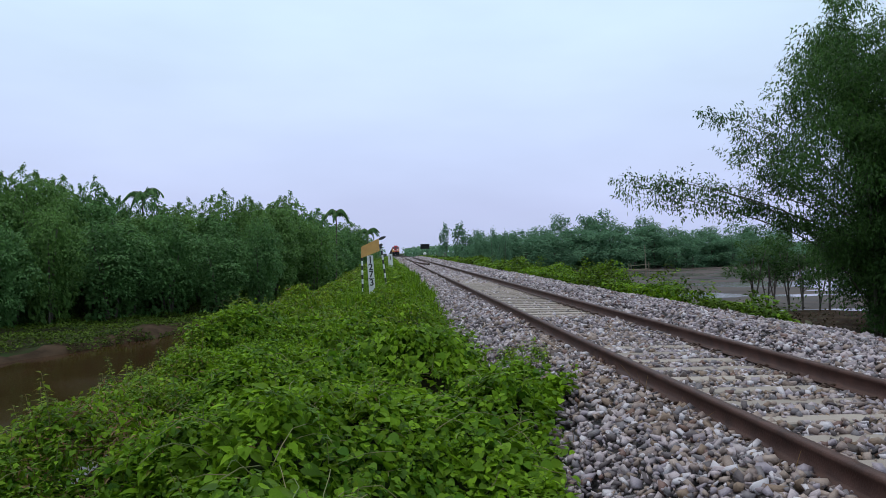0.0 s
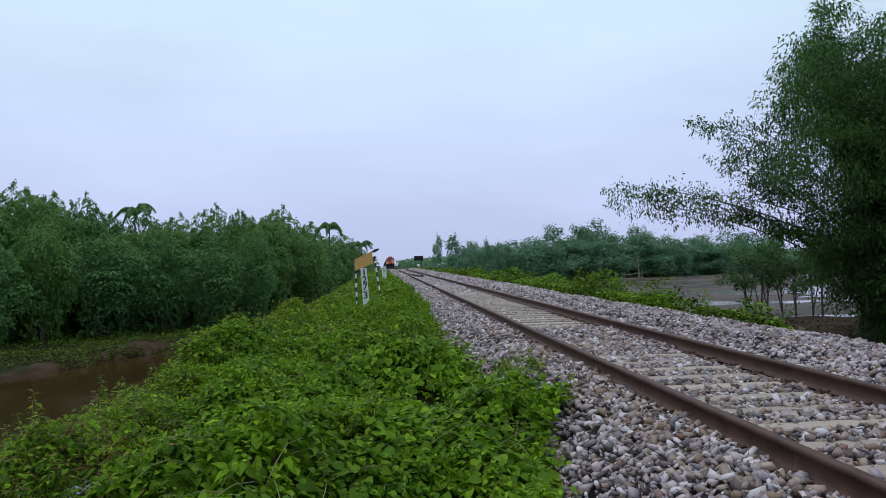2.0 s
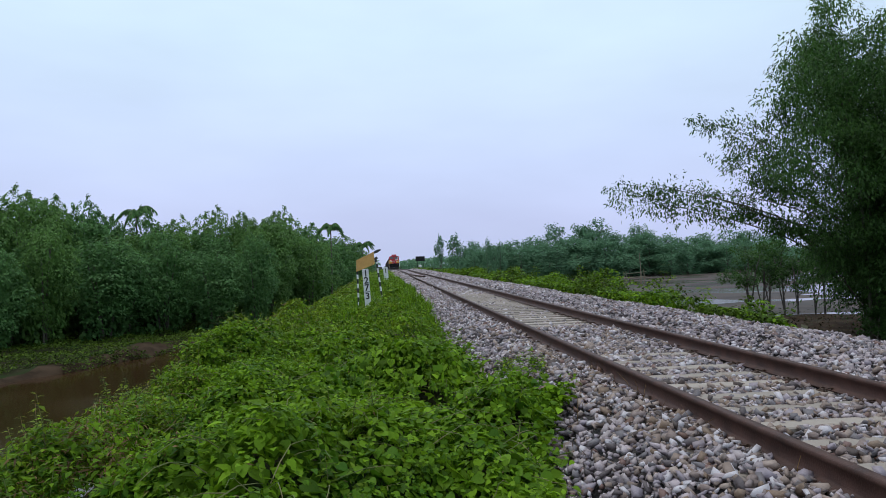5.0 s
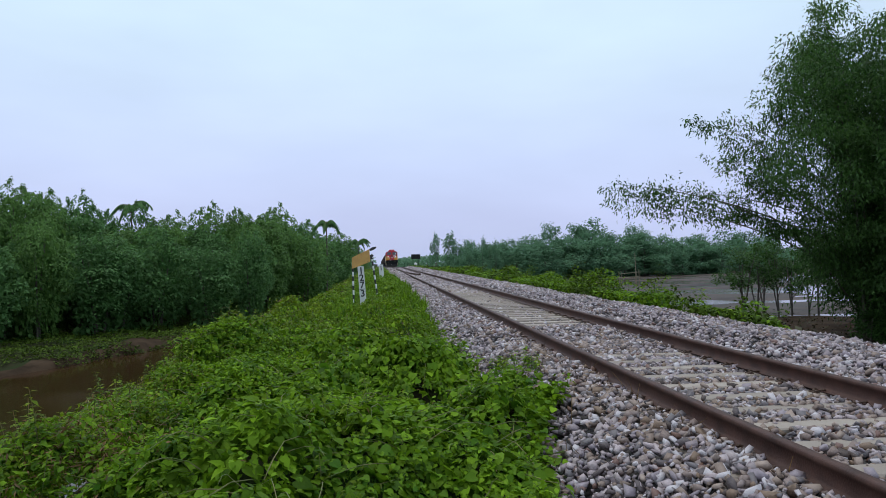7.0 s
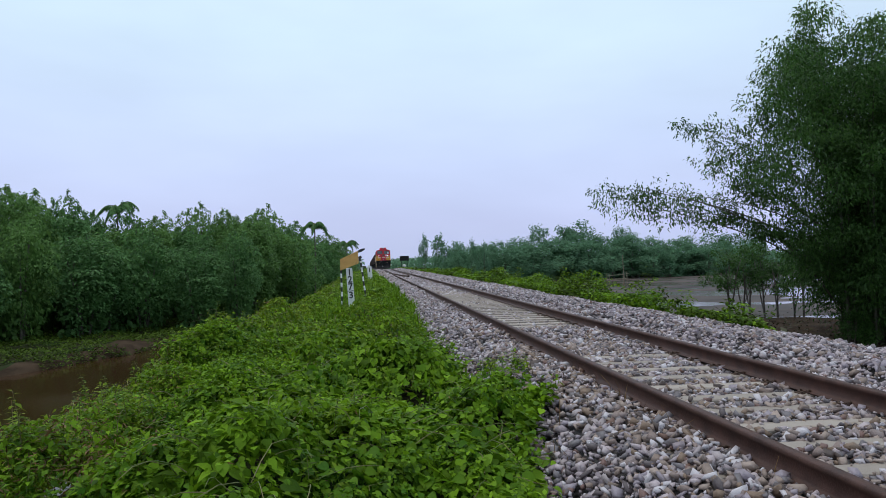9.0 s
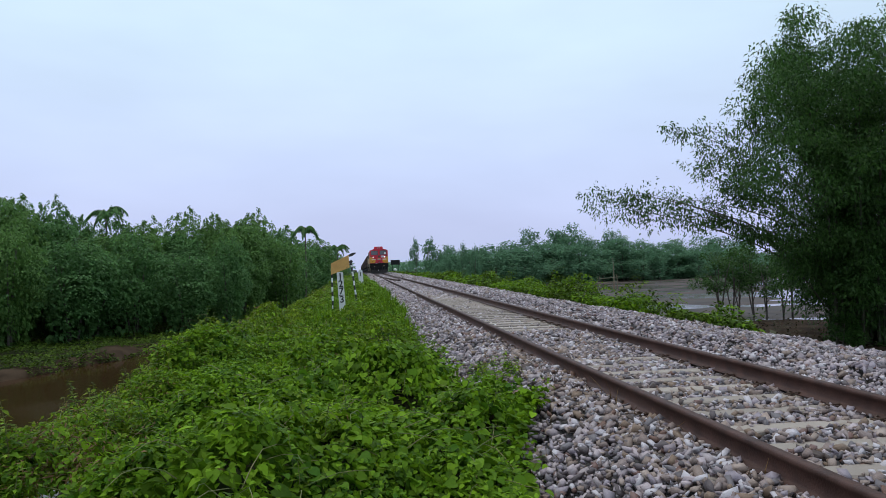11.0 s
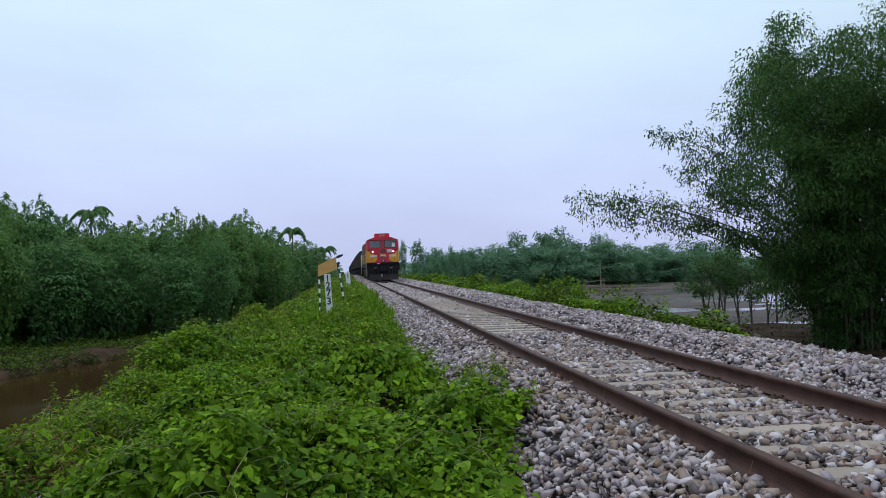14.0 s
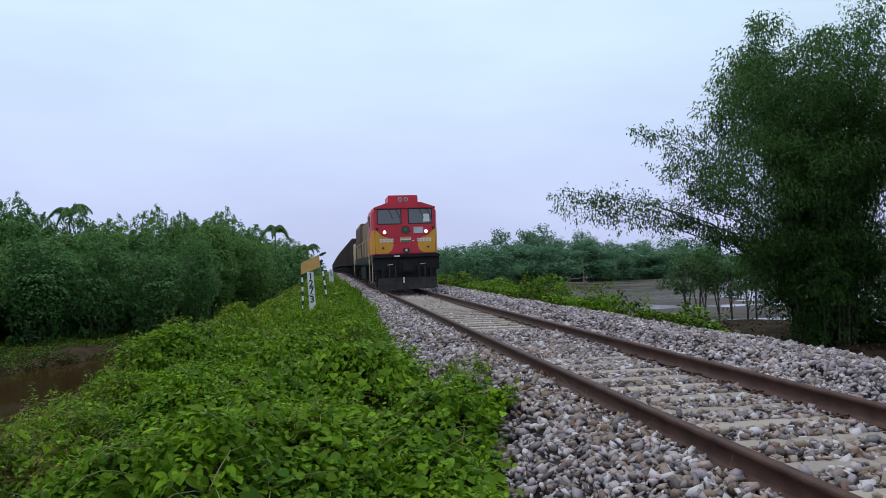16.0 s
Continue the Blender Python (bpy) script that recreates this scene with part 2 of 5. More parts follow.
def mesh_from(name, verts, faces, material, smooth=False):
    """A mesh from arrays: verts (n, 3), faces (m, k) all of k corners."""
    me = bpy.data.meshes.new(name)
    n, (m, k) = len(verts), faces.shape
    me.vertices.add(n)
    me.vertices.foreach_set("co", np.ascontiguousarray(verts, np.float32).ravel())
    me.loops.add(m * k)
    me.loops.foreach_set("vertex_index", np.ascontiguousarray(faces, np.int32).ravel())
    me.polygons.add(m)
    me.polygons.foreach_set("loop_start", np.arange(0, m * k, k, dtype=np.int32))
    me.polygons.foreach_set("loop_total", np.full(m, k, np.int32))
    if smooth:
        me.polygons.foreach_set("use_smooth", np.ones(m, bool))
    me.update(calc_edges=True)
    me.materials.append(material)
    return me


def turns(yaw, tilt, roll):
    """Rotation matrices (n, 3, 3): Rz(yaw) Rx(tilt) Ry(roll)."""
    n = len(yaw)
    m = np.zeros((3, n, 3, 3))
    cz, sz, cx, sx, cy, sy = np.cos(yaw), np.sin(yaw), np.cos(tilt), np.sin(tilt), np.cos(roll), np.sin(roll)
    m[0, :, 0, 0], m[0, :, 0, 1], m[0, :, 1, 0], m[0, :, 1, 1], m[0, :, 2, 2] = cz, -sz, sz, cz, 1
    m[1, :, 1, 1], m[1, :, 1, 2], m[1, :, 2, 1], m[1, :, 2, 2], m[1, :, 0, 0] = cx, -sx, sx, cx, 1
    m[2, :, 0, 0], m[2, :, 0, 2], m[2, :, 2, 0], m[2, :, 2, 2], m[2, :, 1, 1] = cy, sy, -sy, cy, 1
    return m[0] @ m[1] @ m[2]


def scatter(name, template, places, rot, size, material, round_off=False):
    """Many copies of a small template (verts, faces) joined into one mesh."""
    tv, tf = np.array(template[0], float), np.array(template[1], int)
    size = np.asarray(size, float)
    size = size[:, None, None] if size.ndim == 1 else size[:, None, :]
    v = np.einsum("nij,nkj->nki", rot, tv[None] * size) + places[:, None, :]
    f = tf[None] + (np.arange(len(places)) * len(tv))[:, None, None]
    return mesh_from(name, v.reshape(-1, 3), f.reshape(-1, tf.shape[1]), material, round_off)


# leaf shapes, one unit long along +y, folded on the midrib and drooping at the tip
ROUND = ([(0, 0.04, 0), (-0.36, 0.06, 0.12), (-0.42, 0.50, 0.10), (0, 1.0, -0.22), (0.42, 0.50, 0.10), (0.36, 0.06, 0.12), (0, 0.45, 0.0)],
         [(0, 6, 1), (1, 6, 2), (2, 6, 3), (3, 6, 4), (4, 6, 5), (5, 6, 0)])
BROAD = ([(0, 0, 0), (-0.36, 0.12, 0.07), (-0.40, 0.42, 0.08), (-0.2, 0.78, 0.0), (0, 1.0, -0.14), (0.2, 0.78, 0.0), (0.40, 0.42, 0.08), (0.36, 0.12, 0.07), (0, 0.45, 0.02)],
         [(0, 8, 1), (1, 8, 2), (2, 8, 3), (3, 8, 4), (4, 8, 5), (5, 8, 6), (6, 8, 7), (7, 8, 0)])
HEART = ([(0, 0.0, 0.0), (-0.22, -0.08, 0.03), (-0.46, 0.10, 0.07), (-0.45, 0.42, 0.06), (-0.24, 0.76, -0.01), (0, 1.0, -0.14), (0.24, 0.76, -0.01), (0.45, 0.42, 0.06), (0.46, 0.10, 0.07), (0.22, -0.08, 0.03), (0, 0.42, -0.02)],
         [(0, 10, 1), (1, 10, 2), (2, 10, 3), (3, 10, 4), (4, 10, 5), (5, 10, 6), (6, 10, 7), (7, 10, 8), (8, 10, 9), (9, 10, 0)])
POINTED = ([(0, 0, 0), (-0.20, 0.18, 0.06), (-0.25, 0.42, 0.07), (-0.13, 0.74, 0.0), (0, 1.05, -0.18), (0.13, 0.74, 0.0), (0.25, 0.42, 0.07), (0.20, 0.18, 0.06), (0, 0.45, 0.0)],
           [(0, 8, 1), (1, 8, 2), (2, 8, 3), (3, 8, 4), (4, 8, 5), (5, 8, 6), (6, 8, 7), (7, 8, 0)])
OVAL = ([(0, 0, 0), (-0.24, 0.4, 0.05), (0, 1.0, -0.15), (0.24, 0.4, 0.05), (0, 0.5, 0.0)], [(0, 4, 1), (1, 4, 2), (2, 4, 3), (3, 4, 0)])
LANCE = ([(0, 0, 0), (-0.11, 0.35, 0.0), (0, 1.0, -0.12), (0.11, 0.35, 0.03)], [(0, 3, 1), (1, 3, 2)])
TUFT = ([(0, 0, 0), (-0.30, 0.45, 0.06), (0, 1.0, -0.2), (0.28, 0.5, 0.0)], [(0, 3, 1), (1, 3, 2)])
BLADE = ([(-0.03, 0, 0), (0.03, 0, 0), (0.02, 0.55, 0.12), (-0.02, 0.55, 0.12), (0.0, 1.0, -0.02)], [(0, 1, 2), (0, 2, 3), (3, 2, 4)])


# ---- the lie of the land ----
TRACK_X, GAUGE = 3.314, 1.75
CREST = 108.0


def track_z(y):
    """Height of the rail heads along the line: level, then falling gently away."""
    d = np.maximum(np.asarray(y, float) - CREST, 0)
    return -0.0078 * d * d / (d + 18)


def smooth(a, b, v):
    t = np.clip((v - a) / (b - a), 0, 1)
    return t * t * (3 - 2 * t)


FAR_SHORE_Y = [-40, 8, 21.7, 30, 38, 50, 110, 400]
FAR_SHORE_X = [-40, -20.0, -14.0, -10.2, -7.8, -6.2, -6.0, -6.0]


def weeds_edge(y):
    """Where the weeds end and the ballast begins."""
    return 1.05 - 0.10 * smooth(5.5, 3.0, y) + 0.025 * np.minimum(y, 14) + 0.62 * np.exp(-((y - 6.9) / 1.1) ** 2) + 0.3 * (vnoise(y, y * 0, 0.9) - 0.5)


def ground_z(x, y):
    x, y = np.broadcast_arrays(np.asarray(x, float), np.asarray(y, float))
    shore = np.interp(y, FAR_SHORE_Y, FAR_SHORE_X)
    # the bed of the line
    z = np.full(x.shape, -0.22)
    z = np.where(x < 2.1, -0.22 - 0.38 * smooth(0, 1.1, 2.1 - x), z)
    z = np.where((x > 4.8), -0.22 + 0.10 * smooth(4.8, 5.3, x), z)
    # left shoulder, slope and canal
    z = z - 0.12 * smooth(-0.5, -3.0, x) - 1.0 * smooth(-2.3, -3.9, x) - 1.6 * smooth(-3.6, -6.0, x)
    far = smooth(0.6, -0.8, x - shore)
    z = z + far * (0.78 + 0.25 * smooth(0, -12, x - shore)) + far * 0.24 * (vnoise(x, y, 1.1) - 0.5) + far * 0.16 * (vnoise(x + 3, y, 0.55) - 0.5)
    # right slope and field
    z = z - 2.3 * smooth(5.9, 9.6, x)
    z = z + 0.32 * smooth(9, 14, x) * smooth(29, 24, x) * smooth(35, 31, y)
    rough_land = smooth(9.0, 12.0, x) + smooth(-6.5, -9, x)
    z = z + rough_land * 0.34 * (vnoise(x, y * 2.6, 11.0) - 0.5) + rough_land * 0.18 * (vnoise(x, y * 1.6, 2.7) - 0.5) + rough_land * 0.05 * (vnoise(x, y, 1.2) - 0.5)
    z = z + 0.5 * smooth(120, 180, np.hypot(x, y)) * rough_land
    near = (x > -4) & (x < 7)
    return z + np.where(near, track_z(y), track_z(y) * 0.5)


def ground():
    xs = np.concatenate([[-3000, -1500, -700, -350, -200, -130, -90], np.arange(-70, -20, 2.5), np.arange(-20, -8, 0.5), np.arange(-8, 11, 0.25), np.arange(11, 30, 0.6), np.arange(30, 130, 2.5), [150, 200, 350, 700, 1500, 3000]])
    ys = np.concatenate([[-3000, -900, -300, -120, -60, -30, -15, -8, -4], np.arange(-2, 40, 0.5), np.arange(40, 150, 1.6), np.arange(150, 300, 10), [350, 500, 800, 1500, 3000]])
    gx, gy = np.meshgrid(xs, ys)
    gz = ground_z(gx, gy)
    v = np.stack([gx, gy, gz], -1).reshape(-1, 3)
    w = len(xs)
    i = (np.arange(len(ys) - 1)[:, None] * w + np.arange(w - 1)[None]).ravel()
    f = np.stack([i, i + 1, i + 1 + w, i + w], 1)
    me = mesh_from("ground", v, f, SOIL, True)
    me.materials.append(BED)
    me.materials.append(MUD)
    me.materials.append(BANK_MUD)
    cx, cy = v[f].mean(1)[:, 0], v[f].mean(1)[:, 1]
    shore = np.interp(cy, FAR_SHORE_Y, FAR_SHORE_X)
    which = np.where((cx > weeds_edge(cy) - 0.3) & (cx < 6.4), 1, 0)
    which = np.where((cx > 10.5) & (cy < 180), 2, which)
    which = np.where((cx > 8) & (cx < 27) & (cy < 32.5), 3, which)
    which = np.where((cx < -4.6) & (cx > shore - 0.9 - 1.3 * vnoise(cx, cy, 1.2)), 3, which)
    me.polygons.foreach_set("material_index", which.astype(np.int32))
    return tagged(new("ground", me), "railway embankment above wet muddy lowland", "ground", kind="structure")


ground()


def sheet(name, x0, y0, x1, y1, z, material, label):
    me = mesh_from(name, np.array([(x0, y0, z), (x1, y0, z), (x1, y1, z), (x0, y1, z)]), np.array([(0, 1, 2, 3)]), material)
    return tagged(new(name, me), label, "water", kind="structure")


sheet("water_canal", -60, -40, -3.5, 60, -2.68, POND, "still brown canal water below the embankment")
sheet("water_field", 9, -40, 220, 150, -2.425, FLOOD, "shallow rain water standing on a muddy field")


# ---- the track ----
def rail_mesh():
    half = [(0.0, 0.0), (0.026, -0.001), (0.036, -0.010), (0.036, -0.036), (0.012, -0.050), (0.009, -0.135), (0.020, -0.150), (0.075, -0.162), (0.075, -0.172)]
    outline = [(x, z) for x, z in half] + [(-x, z) for x, z in half[::-1] if x > 0]
    ys = np.concatenate([[-60, -20, 0], np.arange(3, 100, 6.5), np.arange(100, 420, 8)])
    o = np.array(outline)
    k = len(o)
    v = np.concatenate([np.stack([o[:, 0], np.full(k, y), o[:, 1] + track_z(y)], 1) for y in ys])
    f = [(i * k + a, i * k + (a + 1) % k, (i + 1) * k + (a + 1) % k, (i + 1) * k + a) for i in range(len(ys) - 1) for a in range(k)]
    return mesh_from("rail", v, np.array(f), RUST)


def sleeper_mesh():
    bm = bmesh.new()
    prism(bm, [(-0.125, -0.2), (0.125, -0.2), (0.105, 0.0), (-0.105, 0.0)], "x", -1.375, 1.375)
    bmesh.ops.bevel(bm, geom=bm.edges[:], offset=0.012, segments=1, affect="EDGES")
    me = bpy.data.meshes.new("sleeper")
    bmesh.ops.recalc_face_normals(bm, faces=bm.faces[:])
    bm.to_mesh(me)
    bm.free()
    me.materials.append(CONCRETE)
    return me


def clip_mesh():
    bm = bmesh.new()
    rod(bm, [(0.0, -0.05, 0.0), (0.05, -0.05, 0.022), (0.085, -0.02, 0.012), (0.085, 0.03, 0.012), (0.03, 0.05, 0.03), (-0.01, 0.03, 0.014)], 0.011, 5)
    box(bm, 0.06, -0.05, -0.03, 0.11, 0.05, 0.006)
    me = bpy.data.meshes.new("clip")
    bmesh.ops.recalc_face_normals(bm, faces=bm.faces[:])
    bm.to_mesh(me)
    bm.free()
    me.materials.append(CLIP)
    return me


def railway_track():
    track = tagged(new("railway_track"), "rusty broad-gauge rails on concrete sleepers in ballast", "railway track", kind="structure")
    rail, slp, clip = rail_mesh(), sleeper_mesh(), clip_mesh()
    for side in (-1, 1):
        r = new("rail", rail)
        r.location.x, r.parent = TRACK_X + side * GAUGE / 2, track
    y, k = 4.33 - 0.54 * 30, 0
    while y < 125:
        s = new("sleeper", slp)
        s.location = (TRACK_X + random.uniform(-0.02, 0.02), y, -0.178 + float(track_z(y)))
        s.rotation_euler.z = random.uniform(-0.012, 0.012)
        s.parent = track
        if 0 < y < 16:
            for side in (-1, 1):
                for inner in (-1, 1):
                    c = new("rail_clip", clip)
                    c.location = (side * GAUGE / 2 + inner * 0.05, 0, 0.004)
                    c.rotation_euler.z = 0 if inner > 0 else math.pi
                    c.parent = s
        y += 0.54
    # guard rails that run inside the track and close to a point
    bm = bmesh.new()
    for side in (-1, 1):
        pts = [(TRACK_X + 0.15, 56.5), (TRACK_X + side * 0.2 + 0.12, 58), (TRACK_X + side * 0.62, 66), (TRACK_X + side * 0.62, 104)]
        for (xa, ya), (xb, yb) in zip(pts, pts[1:]):
            prism_pts = [(xa - 0.035, ya), (xa + 0.035, ya), (xb + 0.035, yb), (xb - 0.035, yb)]
            prism(bm, prism_pts, "z", -0.17, -0.012)
    part("guard_rail", bm, RUST, track, "rusty guard rails closing to a point")
    return track


railway_track()


def stones(n, x0, x1, y0, y1, size0, size1, lift, keep=None, r=rng):
    x, y = r.uniform(x0, x1, n), r.uniform(y0, y1, n)
    ok = np.ones(n, bool) if keep is None else keep(x, y)
    x, y = x[ok], y[ok]
    s = r.uniform(size0, size1, len(x)) * r.choice([0.55, 0.8, 1.0, 1.4], len(x))
    z = ground_z(x, y) + lift + r.uniform(-0.022, 0.024, len(x))
    rot = turns(r.uniform(0, 6.28, len(x)), r.uniform(-0.9, 0.9, len(x)), r.uniform(-0.9, 0.9, len(x)))
    sc = s[:, None] * np.stack([r.uniform(0.95, 1.55, len(x)), r.uniform(0.7, 1.05, len(x)), r.uniform(0.38, 0.72, len(x))], 1)
    return np.stack([x, y, z], 1), rot, sc


def stone_shape(seed, corners=11):
    """A broken stone: the hull of a few corners."""
    r = np.random.default_rng(seed)
    bm = bmesh.new()
    for k in range(8):
        c = np.array([k & 1, k >> 1 & 1, k >> 2 & 1]) - 0.5
        bm.verts.new(c * r.uniform(0.3, 1.05, 3))
    for _ in range(corners - 7):
        d = r.normal(size=3)
        bm.verts.new(d / np.linalg.norm(d) * 0.5 * r.uniform(0.85, 1.12))
    hull = bmesh.ops.convex_hull(bm, input=bm.verts[:])
    bmesh.ops.delete(bm, geom=[v for v in hull["geom_interior"] if isinstance(v, bmesh.types.BMVert)], context="VERTS")
    bm.verts.index_update()
    v, f = np.array([tuple(p.co) for p in bm.verts]), [tuple(p.index for p in q.verts) for q in bm.faces]
    bm.free()
    return v, f


def heap(x, y):
    """How far the stones stand above the bed: level with the sleepers inside, heaped on the far shoulder."""
    inside = (x > 2.42) & (x < 4.2)
    return np.where(inside, 0.011 + 0.022 * vnoise(x, y, 0.7) + 0.035 * smooth(8.8, 9.4, y) * smooth(12.6, 11.8, y) - 0.033 * smooth(12.3, 13.0, y) * smooth(36, 24, y), 0.03 + 0.055 * vnoise(x, y, 0.7)) + 0.04 * smooth(4.75, 5.2, x)


def on_bed(x, y):
    rails = (np.abs(x - TRACK_X + GAUGE / 2) > 0.06) & (np.abs(x - TRACK_X - GAUGE / 2) > 0.06)
    over = np.abs((y - 4.33 + 0.27) % 0.54 - 0.27) < np.where(y < 12, 0.068, 0.125)
    covered = vnoise(x * 0.7, y, 1.6) > np.where(y < 9, 0.84, np.where(y < 12.3, 0.25, 0.66))
    inside = (x > 2.5) & (x < 4.15)
    stray = LATTICE[(x * 977).astype(int) % 256, (y * 769).astype(int) % 256] > 0.90
    return (x > weeds_edge(y) - 0.25) & rails & ~(over & inside & ~covered & ~stray)


def ballast():
    bed = tagged(new("ballast"), "loose grey crushed-stone ballast round the sleepers", "ballast", kind="structure")
    shapes, plainer = [stone_shape(s, 8) for s in range(6)], [stone_shape(50 + s, 7) for s in range(6)]
    meshes = []
    for v, f in shapes:
        meshes.append(mesh_from("stone", v, np.array(f), STONE))
    # stones that can be picked apart
    p, rot, sc = stones(330, 0.9, 2.25, 2.4, 4.4, 0.05, 0.078, 0.045, lambda x, y: x > weeds_edge(y))
    for i in range(min(len(p), 300)):
        s = new("stone", meshes[i % 6])
        m = Matrix(rot[i].tolist()).to_4x4()
        s.matrix_basis = Matrix.Translation(p[i]) @ m @ Matrix.Diagonal((*sc[i], 1))
        s.parent = bed
    for i in range(6):
        r = np.random.default_rng(100 + i)
        for shape, sets in ((shapes[i], [stones(4400, 0.8, 6.3, 2.0, 10, 0.036, 0.072, 0.0, on_bed, r)]),
                            (plainer[i], [stones(800, 0.8, 6.3, -9, 2.0, 0.08, 0.12, 0.0, on_bed, r), stones(4300, 0.8, 6.4, 10, 26, 0.050, 0.080, 0.0, on_bed, r), stones(3000, 0.9, 6.4, 26, 60, 0.09, 0.13, 0.0, on_bed, r), stones(1100, 0.9, 6.4, 60, 125, 0.15, 0.2, 0.0, on_bed, r)])):
            P, R, S = (np.concatenate(a) for a in zip(*sets))
            P[:, 2] += heap(P[:, 0], P[:, 1])
            stained = (smooth(0.95, 0.2, np.abs(P[:, 0] - 2.9) - 0.55) * smooth(16, 9, P[:, 1]) * (0.1 + 0.8 * vnoise(P[:, 0], P[:, 1], 0.9))) > r.random(len(P))
            for ok, material in ((stained, STONE_RUSTY), (~stained, STONE)):
                ob = new("loose_stones", scatter("loose_stones", shape, P[ok], R[ok], S[ok], material))
                ob.parent = bed
                tagged(ob, kind="stuff")
    return bed


ballast()


def rail_grass():
    """Thin dry stalks that stand beside the near rail and at the edge of the stones."""
    r = np.random.default_rng(8)
    bm = bmesh.new()
    for k in range(46):
        y = r.uniform(3.2, 10)
        x = TRACK_X - GAUGE / 2 - 0.09 - abs(r.normal(0, 0.05)) if k < 18 else float(weeds_edge(np.array([y]))[0]) + r.uniform(0, 0.3)
        z, h = float(ground_z(x, y)), r.uniform(0.12, 0.3)
        a, b = r.normal(0, 0.07, 2)
        rod(bm, [(x, y, z - 0.02), (x + a * 0.3, y + b * 0.3, z + 0.6 * h), (x + a, y + b, z + h)], [0.003, 0.0025, 0.001], 4)
    tagged(part("dry_grass", bm, LEAF_DEAD), "thin dry grass stalks between the stones", "grass", kind="stuff")


rail_grass()


# ---- weeds on the embankment ----
def leaf_turns(n, r, lean_lo, lean_hi, roll=0.5, yaw=None):
    yaw = r.uniform(0, 6.283, n) if yaw is None else yaw
    return turns(yaw, r.uniform(lean_lo, lean_hi, n), r.uniform(-roll, roll, n))


def hollow(x, y):
    """Where the creepers part and leave a dark gap: 0 to 1."""
    return smooth(0.41, 0.26, vnoise(x + 17, y * 0.8, 0.42) * 0.65 + vnoise(x + 3, y + 31, 0.95) * 0.35) * smooth(0.2, 0.7, weeds_edge(y) - x)


def canopy(x, y):
    """Height of the weeds over the ground: mounds, lower growth at the edge, a ridge along the canal side."""
    h = 0.08 + 0.58 * vnoise(x, y, 0.62) ** 1.9 + 0.44 * vnoise(x + 40, y, 1.6) ** 1.3
    h = h * (0.35 + 0.65 * smooth(0.05, 0.6, weeds_edge(y) - x))
    h = h * (1 - 0.12 * smooth(-1.3, -2.2, x) * smooth(11, 7, y))
    h = h + (0.10 + 0.07 * smooth(14, 9, y)) * smooth(-1.8, -3.0, x) + 0.30 * np.exp(-((x + 2.0) / 0.4) ** 2 - ((y - 25.5) / 1.6) ** 2)
    h = h * (1 - 0.4 * smooth(16, 21, y) * smooth(0.2, -0.9, x))
    h = h + 0.22 * np.exp(-((x + 2.2) / 0.75) ** 2) * smooth(7, 11, y) * smooth(22, 15, y)
    h = h + 0.34 * np.exp(-((x - 0.2) / 0.4) ** 2 - ((y - 22.6) / 1.6) ** 2) + 0.30 * np.exp(-((x - 0.2) / 0.7) ** 2 - ((y - 42.5) / 4) ** 2)
    return h - 0.05 * np.exp(-((x + 0.55) / 0.5) ** 2 - ((y - 21.5) / 1.8) ** 2)


def weed_spots(n, x0, x1, y0, y1, r, depth=0.22):
    x, y = r.uniform(x0, x1, n), r.uniform(y0, y1, n)
    ok = x < weeds_edge(y) + r.normal(0, 0.06, n)
    x, y = x[ok], y[ok]
    z = ground_z(x, y) + np.maximum(canopy(x, y) - depth * r.random(len(x)) ** 1.6, 0.02)
    return np.stack([x, y, z], 1)


def mat_leaves(n, x0, x1, y0, y1, s0, s1, r):
    """Creeper leaves lying on the mounds, tipped down the slope they grow on; few of them over the hollows."""
    x, y = r.uniform(x0, x1, n), r.uniform(y0, y1, n)
    ok = (x < weeds_edge(y) + r.normal(0.02, 0.07, n)) & (r.random(n) > 0.86 * hollow(x, y))
    ok &= x + 0.9 * (vnoise(x, y + 60, 0.8) - 0.5) > np.interp(y, [2, 5, 9, 14], [-1.35, -1.7, -2.5, -3.4])
    x, y = x[ok], y[ok]
    n = len(x)
    e = 0.09
    gx = (canopy(x + e, y) - canopy(x - e, y)) / (2 * e)
    gy = (canopy(x, y + e) - canopy(x, y - e)) / (2 * e)
    depth = np.abs(r.normal(0, 0.055, n)) + 0.16 * hollow(x, y)
    z = ground_z(x, y) + np.maximum(canopy(x, y) - depth, 0.02)
    yaw = np.arctan2(gx, -gy) + r.normal(0, 1.0, n)
    steep = np.minimum(np.arctan(np.hypot(gx, gy)), 0.9)
    size = r.uniform(s0, s1, n) * r.choice([0.45, 0.7, 0.95, 1.3], n, p=(0.3, 0.3, 0.27, 0.13))
    return np.stack([x, y, z], 1), turns(yaw, -0.12 - 0.75 * steep + r.normal(0, 0.38, n), r.normal(0, 0.40, n)), size


